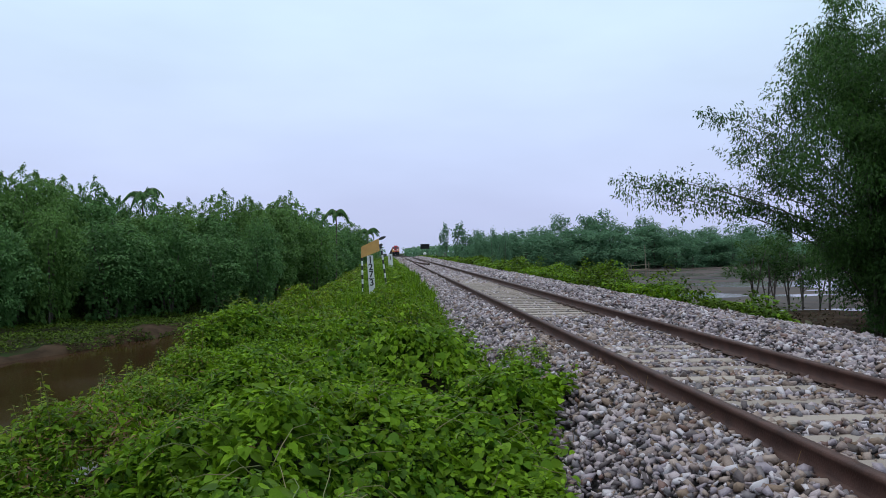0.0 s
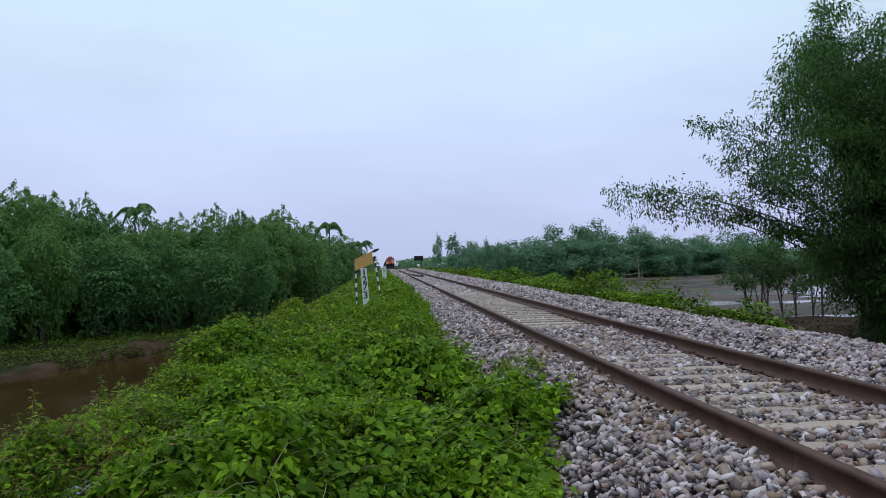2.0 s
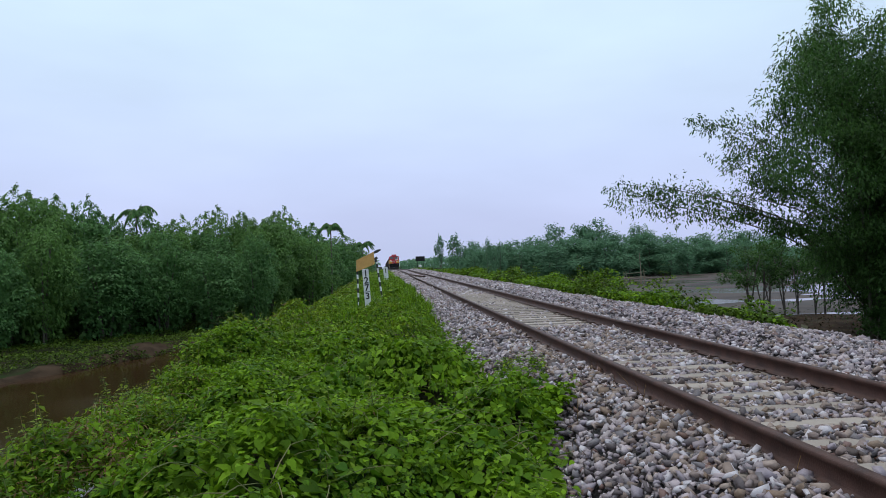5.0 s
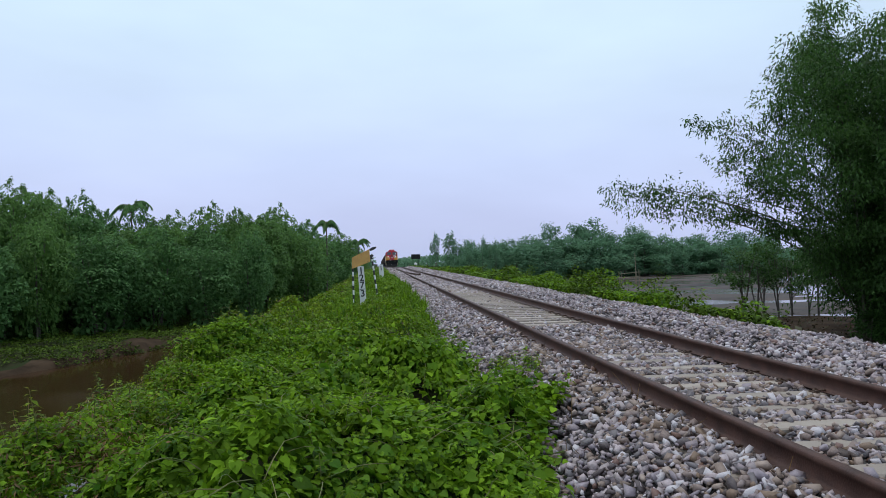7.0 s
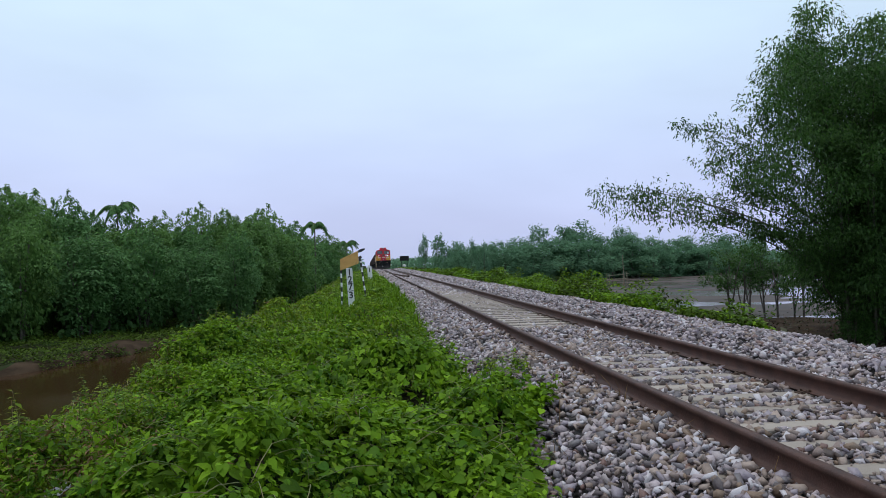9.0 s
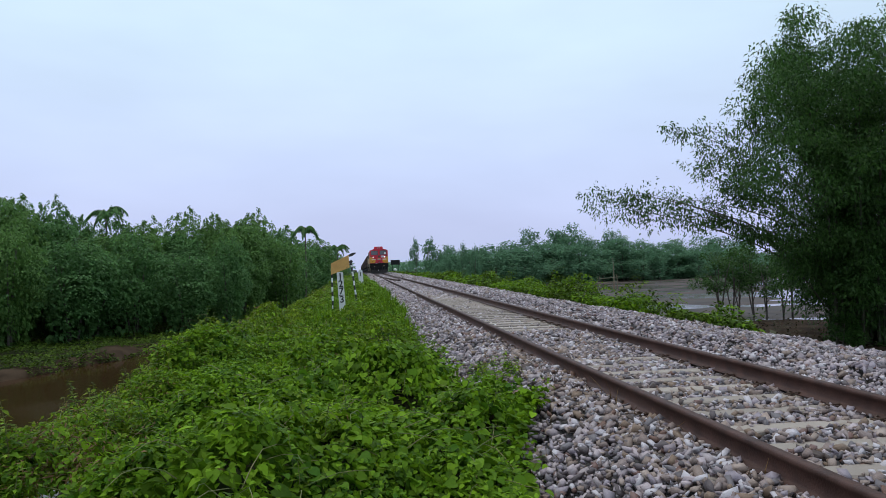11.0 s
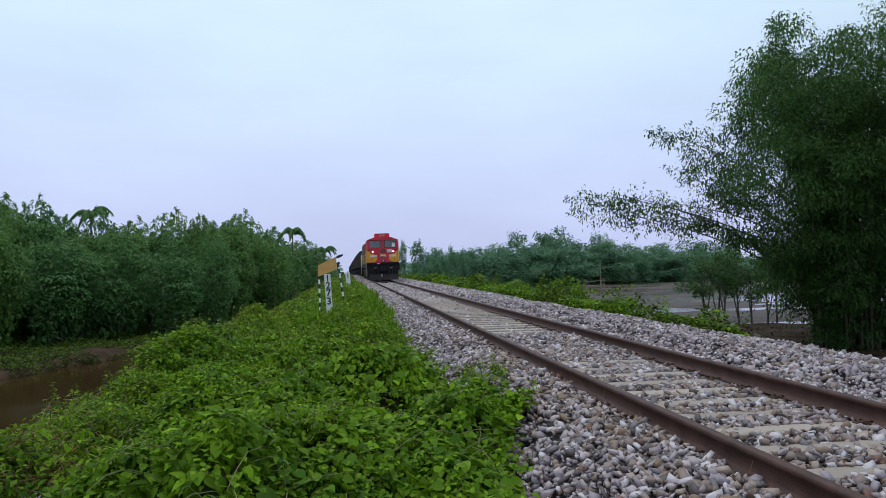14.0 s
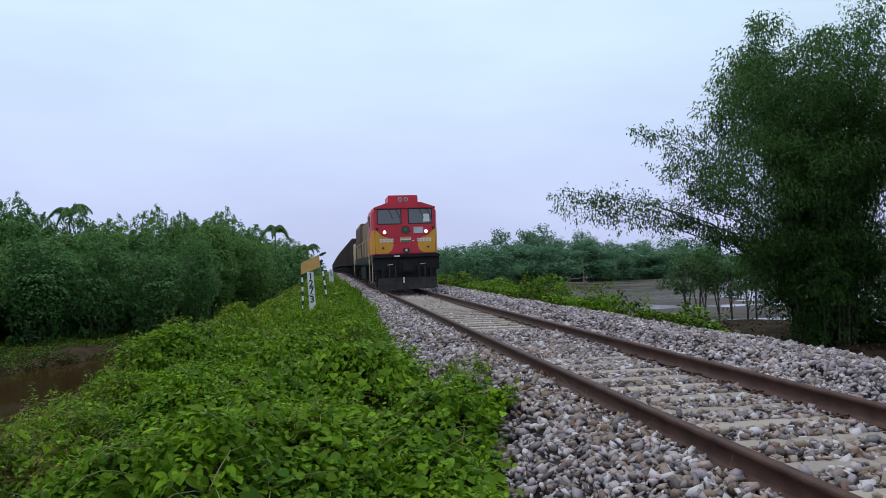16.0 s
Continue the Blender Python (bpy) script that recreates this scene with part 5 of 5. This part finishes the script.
def marker_post():
    post = tagged(new("marker_post"), "small white marker stone with a black numeral", "post")
    part("stone", boxes((-0.155, -0.06, -1.1, 0.155, 0.06, 0.58), bevel=0.025), WHITE, post)
    letters("1", 0.40, INK, post, Matrix.Translation((0, -0.066, 0.32)) @ pose(0, 0, 0, 90), "numeral")
    post.matrix_basis = Matrix.Translation((0.20, 46.0, 0.30)) @ pose(0, 0, 0, 0, -4, 0)


marker_post()


def far_board():
    sign = tagged(new("lineside_board"), "dark blank lineside board seen far down the line", "sign")
    part("panel", boxes((-0.95, -0.03, 1.5, 0.95, 0.03, 2.5), bevel=0.01), BLACK, sign)
    for x in (-0.6, 0.6):
        part("leg", boxes((x - 0.04, 0.03, -1.2, x + 0.04, 0.11, 2.45)), BLACK, sign)
    sign.matrix_basis = Matrix.Translation((7.8, 140, -0.1))
    lamp = tagged(new("ground_marker"), "white rounded marker on a short post", "post")
    bm = bmesh.new()
    bmesh.ops.create_uvsphere(bm, u_segments=14, v_segments=9, radius=0.34)
    part("head", bm, WHITE, lamp)
    bm = bmesh.new()
    rod(bm, [(0, 0, -1.9), (0, 0, -0.2)], 0.07, 8)
    part("leg", bm, WHITE, lamp)
    lamp.matrix_basis = Matrix.Translation((7.7, 139, 0.35))


far_board()


def fishing_stage():
    stage = tagged(new("fishing_stage"), "bamboo fishing stage standing in the flooded field", "fishing stage")
    for x, y, h in ((-1.3, -0.5, 1.7), (1.2, -0.5, 1.9), (-1.2, 0.7, 1.6), (1.3, 0.7, 2.0), (0.9, 0, 4.2)):
        bm = bmesh.new()
        rod(bm, [(x, y, -0.6), (x + 0.05, y, h * 0.5), (x - 0.05, y, h)], [0.06, 0.055, 0.04], 6)
        part("pole", bm, POLE, stage)
    for a, b in (((-1.6, -0.5, 0.75), (1.5, -0.5, 0.85)), ((-1.5, 0.7, 0.75), (1.6, 0.7, 0.85)), ((-1.5, -0.6, 1.3), (1.5, -0.6, 1.55)), ((-1.4, -0.8, 0.8), (-1.3, 1.0, 0.8)), ((1.3, -0.8, 0.85), (1.4, 1.0, 0.85))):
        bm = bmesh.new()
        rod(bm, [a, b], 0.04, 6)
        part("crossbar", bm, POLE, stage)
    stage.matrix_basis = Matrix.Translation((34.6, 90, -2.55))


fishing_stage()


# ---- the train ----
def wheelset(parent, y, r=0.54, name="wheelset"):
    bm = bmesh.new()
    for s in (-1, 1):
        disc(bm, (s * 0.875, 0, 0), (1, 0, 0), r, 0.12, 28)
        disc(bm, (s * 0.80, 0, 0), (1, 0, 0), r + 0.028, 0.03, 28)
        disc(bm, (s * 0.96, 0, 0), (1, 0, 0), 0.16, 0.10, 10)
        for k in range(5):
            a = k * 2 * math.pi / 5
            disc(bm, (s * 0.945, math.cos(a) * 0.32, math.sin(a) * 0.32), (1, 0, 0), 0.06, 0.04, 8)
    rod(bm, [(-0.85, 0, 0), (0.85, 0, 0)], 0.09, 10)
    w = part(name, bm, STEEL, parent)
    w.location = (0, y, r)
    return w


def bogie(parent, y, half, axles, r, material):
    bm = bmesh.new()
    for s in (-1, 1):
        prism(bm, [(-half, 0.75), (-half + 0.2, 0.95), (half - 0.2, 0.95), (half, 0.75), (half - 0.3, 0.62), (0.3, 0.48), (-0.3, 0.48), (-half + 0.3, 0.62)], "x", s * 1.04 - 0.07, s * 1.04 + 0.07)
        for a in axles:
            box(bm, s * 1.08 - 0.09, a - 0.17, r - 0.16, s * 1.08 + 0.11, a + 0.17, r + 0.2, 0.02)
            for q in (-0.3, 0.3):
                rod(bm, [(s * 1.10, a + q, r + 0.05), (s * 1.10, a + q, r + 0.42)], 0.07, 8)
    box(bm, -1.0, -0.25, 0.55, 1.0, 0.25, 0.95)
    b = part("bogie", bm, material, parent)
    b.location.y = y
    return b


def front_sheet(bm, pts, y, t=0.006):
    return prism(bm, pts, "y", y - t, y + 0.002)


def locomotive():
    loco = tagged(new("locomotive"), "red and yellow diesel freight locomotive with lit headlamps", "locomotive")
    W, FRONT = 1.44, 1.34
    # cab
    bm = bmesh.new()
    shell = [(-W, 1.62), (W, 1.62), (W, 3.48), (W - 0.05, 3.62), (0.75, 3.80), (-0.75, 3.80), (-W + 0.05, 3.62), (-W, 3.48)]
    prism(bm, shell, "y", 0.34, 2.7)
    made = len(bm.verts)
    prism(bm, [(x * FRONT / W, z) for x, z in shell], "y", 0.0, 0.34)
    bm.verts.ensure_lookup_table()
    for v in bm.verts[made:]:
        if v.co.y > 0.2:
            v.co.x *= W / FRONT
    bmesh.ops.remove_doubles(bm, verts=bm.verts[:], dist=0.001)
    bmesh.ops.delete(bm, geom=[f for f in bm.faces if all(abs(v.co.y - 0.34) < 0.001 for v in f.verts)], context="FACES")
    bmesh.ops.bevel(bm, geom=[e for e in bm.edges if e.calc_length() > 0.3 and all(v.co.y < 0.1 or v.co.y > 2.6 for v in e.verts)], offset=0.03, segments=3, affect="EDGES")
    cab = part("cab", bm, RED, loco, "red cab with a flat front")
    # sloping visor over the windscreens
    bm = bmesh.new()
    prism(bm, [(-FRONT - 0.02, 3.60), (FRONT + 0.02, 3.60), (FRONT, 3.65), (0.72, 3.86), (-0.72, 3.86), (-FRONT, 3.65)], "y", -0.07, 0.30)
    bmesh.ops.bevel(bm, geom=bm.edges[:], offset=0.015, segments=2, affect="EDGES")
    part("visor", bm, RED, cab)
    bm = boxes((-0.66, 0.45, 3.78, 0.66, 2.0, 4.22), bevel=0.03)
    box_top = part("roof_box", bm, RED, loco)
    for s in (-0.13, 0.13):
        bm = bmesh.new()
        disc(bm, (s, 0.44, 4.03), (0, 1, 0), 0.095, 0.03, 18)
        part("lamp_rim", bm, GREYP, box_top)
        bm = bmesh.new()
        disc(bm, (s, 0.42, 4.03), (0, 1, 0), 0.07, 0.02, 18)
        part("lamp_glass", bm, GLASS, box_top)
    # windscreens with rubber seals
    for a, b in ((-1.22, -0.13), (0.13, 1.22)):
        bm = boxes((a, -0.012, 2.90, b, 0.02, 3.60), bevel=0.02)
        seal = part("window_seal", bm, RUBBER, cab)
        part("windscreen", boxes((a + 0.045, -0.020, 2.94, b - 0.045, 0.0, 3.56), bevel=0.008), GLASS, seal, "windscreen paled by painted sky reflection")
        for k in (0.45, 0.75):
            bm = bmesh.new()
            x = a + (b - a) * k
            rod(bm, [(x, -0.045, 3.57), (x + 0.13, -0.05, 3.36), (x + 0.20, -0.045, 3.16)], 0.013, 5)
            part("wiper", bm, RUBBER, seal)
    part("paper_notice", boxes((0.80, -0.026, 3.0, 1.08, -0.021, 3.34)), WHITE, cab, "white paper behind the windscreen")
    for s in (-1, 1):
        part("side_window", boxes((s * W - 0.012, 0.95, 2.85, s * W + 0.010, 1.65, 3.38), bevel=0.01), RUBBER, cab)
        bm = bmesh.new()
        prism(bm, [(0.35, 1.64), (2.68, 1.64), (2.68, 2.30), (1.3, 2.42), (0.35, 2.66)], "x", s * (W + 0.003) - 0.004, s * (W + 0.003) + 0.004)
        part("side_stripe", bm, YELLOW, cab)
        part("cab_door", boxes((s * (W + 0.006) - 0.01, 1.95, 1.66, s * (W + 0.006) + 0.01, 2.6, 3.45), bevel=0.01), RED, cab)
        # yellow flashes on the front
        bm = bmesh.new()
        front_sheet(bm, [(s * (FRONT - 0.035), 1.66), (s * 0.78, 1.66), (s * 0.60, 1.80), (s * 0.52, 2.0), (s * 0.60, 2.28), (s * 0.80, 2.36), (s * 1.02, 2.42), (s * 1.14, 2.56), (s * (FRONT - 0.035), 2.70)], 0.0)
        part("yellow_flash", bm, YELLOW, cab)
        bm = bmesh.new()
        prism(bm, [(s * (FRONT + 0.004), 0.012), (s * (W + 0.004), 0.345), (s * (W - 0.02), 0.345), (s * (FRONT - 0.02), 0.012)], "z", 1.66, 2.68)
        part("yellow_flash", bm, YELLOW, cab)
        # headlamps
        bm = bmesh.new()
        disc(bm, (s * 0.90, -0.02, 2.58), (0, 1, 0), 0.12, 0.06, 22)
        rim = part("headlamp_rim", bm, RED, cab)
        bm = bmesh.new()
        disc(bm, (s * 0.90, -0.05, 2.58), (0, 1, 0), 0.070, 0.02, 22)
        part("headlamp", bm, LAMP, rim, "glowing white headlamp")
        bm = bmesh.new()
        disc(bm, (s * 1.22, -0.01, 2.72), (0, 1, 0), 0.06, 0.04, 14)
        part("marker_lamp", bm, RUBBER, cab)
        bm = bmesh.new()
        disc(bm, (s * 0.98, -0.012, 1.90), (0, 1, 0), 0.045, 0.03, 12)
        part("marker_lamp", bm, RUBBER, cab)
        # unreadable white characters
        for k in range(5):
            x = s * 0.82 + (k - 2) * 0.125
            part("lettering_bar", boxes((x - 0.048, -0.012, 2.15, x - 0.012, -0.0065, 2.29), (x + 0.016, -0.012, 2.15, x + 0.046, -0.0065, 2.29), (x - 0.048, -0.0115, 2.255, x + 0.046, -0.0065, 2.295), (x - 0.048, -0.0115, 2.145, x + 0.046, -0.0065, 2.18)), WHITE, cab)
    bm = bmesh.new()
    disc(bm, (0.02, -0.012, 2.66), (0, 1, 0), 0.19, 0.03, 24)
    emblem = part("emblem", bm, ROOF, cab, "round dark emblem with green centre")
    bm = bmesh.new()
    disc(bm, (0.02, -0.03, 2.69), (0, 1, 0), 0.075, 0.01, 20)
    part("emblem_centre", bm, GREEN, emblem)
    part("emblem_band", boxes((-0.2, -0.026, 2.56, 0.24, -0.018, 2.63)), INK, emblem)
    part("number_box", boxes((0.36, -0.02, 2.50, 0.80, 0.0, 2.79), bevel=0.012), GREYP, cab)
    flag = part("flag_plate", boxes((-0.22, -0.016, 2.14, 0.24, 0.0, 2.35), bevel=0.006), WHITE, cab)
    part("flag_band", boxes((-0.21, -0.020, 2.15, 0.23, -0.017, 2.21)), GREEN, flag)
    part("flag_band", boxes((-0.21, -0.020, 2.285, 0.23, -0.017, 2.34)), YELLOW, flag)
    part("small_plate", boxes((0.30, -0.012, 2.16, 0.38, 0.0, 2.20)), WHITE, cab)
    bm = bmesh.new()
    prism(bm, [(-0.10, 1.88), (-0.12, 1.72), (0.04, 1.64), (0.16, 1.72), (0.14, 1.88)], "y", -0.05, 0.0)
    horn = part("centre_lamp", bm, RUBBER, cab)
    bm = bmesh.new()
    disc(bm, (0.02, -0.055, 1.78), (0, 1, 0), 0.06, 0.02, 14)
    part("lens", bm, GREYP, horn)
    # hood with doors and radiator, walkway, underframe
    hood = part("hood", boxes((-1.22, 2.7, 1.62, 1.22, 12.0, 3.55), bevel=0.05), TAN, loco, "yellow-orange engine hood painted in its shaded tone, streaked with soot")
    part("radiator", boxes((-1.34, 12.0, 1.62, 1.34, 18.6, 3.72), bevel=0.05), TAN, loco)
    part("hood_roof", boxes((-1.0, 2.9, 3.52, 1.0, 18.4, 3.82), bevel=0.08), ROOF, loco)
    bm = bmesh.new()
    rod(bm, [(0, 7.0, 3.7), (0, 7.0, 4.05)], 0.28, 16)
    part("exhaust", bm, BLACK, loco)
    for s in (-1, 1):
        for k in range(9):
            part("hood_door", boxes((s * 1.225 - 0.012, 2.85 + k * 1.0, 1.8, s * 1.225 + 0.012, 3.75 + k * 1.0, 3.3), bevel=0.008), TAN, hood)
        for k in range(6):
            part("grille", boxes((s * 1.345 - 0.012, 12.2 + k * 1.05, 2.3, s * 1.345 + 0.012, 13.1 + k * 1.05, 3.5), bevel=0.008), ROOF, loco)
    part("rear_hood", boxes((-1.0, 18.6, 1.62, 1.0, 20.6, 3.3), bevel=0.06), TAN, loco)
    part("underframe", boxes((-1.42, 0.02, 1.20, 1.42, 21.6, 1.62), bevel=0.02), BLACK, loco)
    part("fuel_tank", boxes((-1.3, 8.0, 0.30, 1.3, 13.6, 1.2), bevel=0.12), BLACK, loco)
    # handrails
    for s in (-1, 1):
        for y0 in (2.75, 18.7, 20.0, 21.2):
            bm = bmesh.new()
            rod(bm, [(s * 1.40, y0, 1.25), (s * 1.40, y0, 2.25), (s * 1.40, y0 + 0.08, 2.55), (s * 1.40, y0 + 0.3, 2.72), (s * 1.40, y0 + 0.6, 2.72), (s * 1.40, y0 + 0.82, 2.55), (s * 1.40, y0 + 0.9, 2.25), (s * 1.40, y0 + 0.9, 1.3)], 0.032, 6)
            part("handrail", bm, CREAM, loco)
        bm = bmesh.new()
        rod(bm, [(s * 1.40, 3.65, 2.45), (s * 1.40, 18.9, 2.45)], 0.02, 6)
        part("handrail", bm, CREAM, loco)
        for y in (6.0, 9.0, 12.0, 15.0):
            bm = bmesh.new()
            rod(bm, [(s * 1.40, y, 1.6), (s * 1.40, y, 2.45)], 0.018, 6)
            part("handrail_post", bm, CREAM, loco)
        for y in (0.75, 2.8, 20.9):
            bm = bmesh.new()
            for z in (0.45, 0.8, 1.12):
                box(bm, s * 1.2 - 0.18, y, z, s * 1.2 + 0.2, y + 0.5, z + 0.03)
            part("step", bm, BLACK, loco)
            bm = bmesh.new()
            rod(bm, [(s * 1.42, y, 0.45), (s * 1.42, y, 1.6)], 0.022, 6)
            part("handrail_post", bm, CREAM, loco)
    # front end below the cab
    part("headstock", boxes((-W, -0.10, 0.92, W, 0.12, 1.62), bevel=0.03), BLACK, loco)
    part("front_platform", boxes((-W, -0.30, 1.48, W, 0.02, 1.56), bevel=0.01), BLACK, loco)
    bm = bmesh.new()
    prism(bm, [(-1.22, 0.60), (1.22, 0.60), (1.30, 0.14), (1.05, 0.10), (-1.05, 0.10), (-1.30, 0.14)], "y", -0.32, -0.22)
    for k in range(9):
        x = -1.1 + k * 0.275
        box(bm, x - 0.025, -0.345, 0.14, x + 0.025, -0.30, 0.58)
    part("cattle_guard", bm, DUSTY, loco, "dusty grey cattle guard")
    for x in (-1.04, 1.04):
        part("guard_bracket", boxes((x - 0.06, -0.26, 0.5, x + 0.06, 0.1, 1.0)), BLACK, loco)
    part("front_skirt", boxes((-1.32, 0.0, 0.30, 1.32, 0.10, 0.95), bevel=0.02), BLACK, loco)
    bm = boxes((-0.14, -0.62, 0.95, 0.14, 0.0, 1.22), (-0.20, -0.78, 0.88, 0.14, -0.5, 1.30), (-0.34, -0.18, 0.80, 0.34, -0.08, 1.38), bevel=0.03)
    part("coupler", bm, BLACK, loco)
    for x in (-0.75, -0.5, 0.5, 0.75):
        bm = bmesh.new()
        rod(bm, [(x, -0.10, 1.15), (x, -0.30, 1.05), (x * 1.02, -0.34, 0.8), (x * 1.02, -0.30, 0.55)], 0.03, 6)
        part("brake_hose", bm, RUBBER, loco)
    bm = bmesh.new()
    rod(bm, [(-0.17, -0.40, 0.62), (-0.17, -0.40, 0.38)], 0.03, 6)
    part("hose_end", bm, WHITE, loco)
    part("white_plate", boxes((-0.55, -0.315, 1.50, -0.30, -0.305, 1.56)), WHITE, loco)
    for x in (-0.72, 0.70):
        bm = bmesh.new()
        rod(bm, [(x - 0.12, -0.16, 1.16), (x + 0.12, -0.16, 1.18)], 0.02, 6)
        part("uncoupling_lever", bm, CREAM, loco)
    sets = []
    for yb in (4.2, 17.4):
        b = bogie(loco, yb, 2.7, (-1.85, 0, 1.85), 0.54, BLACK)
        for a in (-1.85, 0, 1.85):
            sets.append(wheelset(b, a))
    return loco, sets


def wagon():
    car = tagged(new("open_wagon"), "dark brown high-sided open freight wagon", "wagon", "wagons of the freight train")
    L, W = 10.0, 1.52
    bm = bmesh.new()
    for s in (-1, 1):
        box(bm, s * W - 0.02, 0, 1.22, s * W + 0.02, L, 3.18)
        box(bm, s * W - 0.05, -0.02, 3.14, s * W + 0.05, L + 0.02, 3.24, 0.015)
    for y in (0.0, L):
        box(bm, -W, y - 0.02, 1.22, W, y + 0.02, 3.18)
        box(bm, -W, y - 0.05, 3.14, W, y + 0.05, 3.24, 0.015)
    box(bm, -W, 0, 1.18, W, L, 1.26)
    part("body", bm, WAGON, car)
    rib = None
    for s in (-1, 1):
        for k in range(9):
            y = 0.1 + k * (L - 0.2) / 8
            if rib is None:
                bm = bmesh.new()
                prism(bm, [(-0.07, 0.0), (0.07, 0.0), (0.04, 0.085), (-0.04, 0.085)], "z", 1.2, 3.14)
                rib = part("rib", bm, WAGON, car).data
                o = car.children[-1]
            else:
                o = new("rib", rib)
                o.parent = car
            o.matrix_basis = Matrix.Translation((s * (W + 0.02), y, 0)) @ pose(0, 0, 0, 0, 0, -90 * s)
    for k in range(4):
        part("end_rib", boxes((-1.2 + k * 0.8 - 0.05, -0.10, 1.2, -1.2 + k * 0.8 + 0.05, -0.02, 3.14)), WAGON, car)
    part("underframe", boxes((-0.35, -0.35, 0.92, 0.35, L + 0.35, 1.18), (-1.5, 0.0, 1.02, 1.5, 0.15, 1.2), (-1.5, L - 0.15, 1.02, 1.5, L, 1.2)), BLACK, car)
    part("coupler", boxes((-0.14, -0.55, 0.95, 0.14, -0.3, 1.2), (-0.14, L + 0.3, 0.95, 0.14, L + 0.55, 1.2), bevel=0.02), BLACK, car)
    for yb in (1.7, L - 1.7):
        b = bogie(car, yb, 1.45, (-1.0, 1.0), 0.45, BLACK)
        for a in (-1.0, 1.0):
            wheelset(b, a, 0.45)
    return car


LOCO, LOCO_WHEELS = locomotive()
WAGONS = [wagon()]
for _ in range(21):
    WAGONS.append(copy_thing(WAGONS[0], Matrix.Identity(4)))

SPEED, LAST = 15.2, 28.9


def rolling(behind, length, lean=0.0):
    """Rows for a vehicle whose front runs so far behind the front of the train."""
    rows = []
    for t in sorted({0.0, 0.1, 15.9, 16.0, *[k / 2 for k in range(33)]}):
        y = LAST + SPEED * (16.0 - t) + behind
        a, b = float(track_z(y + 0.2 * length)), float(track_z(y + 0.8 * length))
        slope = (b - a) / (0.6 * length)
        rows.append((t, pose(TRACK_X + 0.05, y, a - slope * 0.2 * length, math.degrees(math.atan(slope)), lean)))
    return rows


def motions():
    walk(LOCO, rolling(0.0, 21.6, -1.2))
    for k, car in enumerate(WAGONS):
        walk(car, rolling(22.9 + 11.1 * k, 10.0))
    for w in LOCO_WHEELS:
        y = w.location.y
        walk(w, [(k / 30, pose(0, y, 0.54, math.degrees(SPEED * k / 30 / 0.54))) for k in range(481)])


motions()
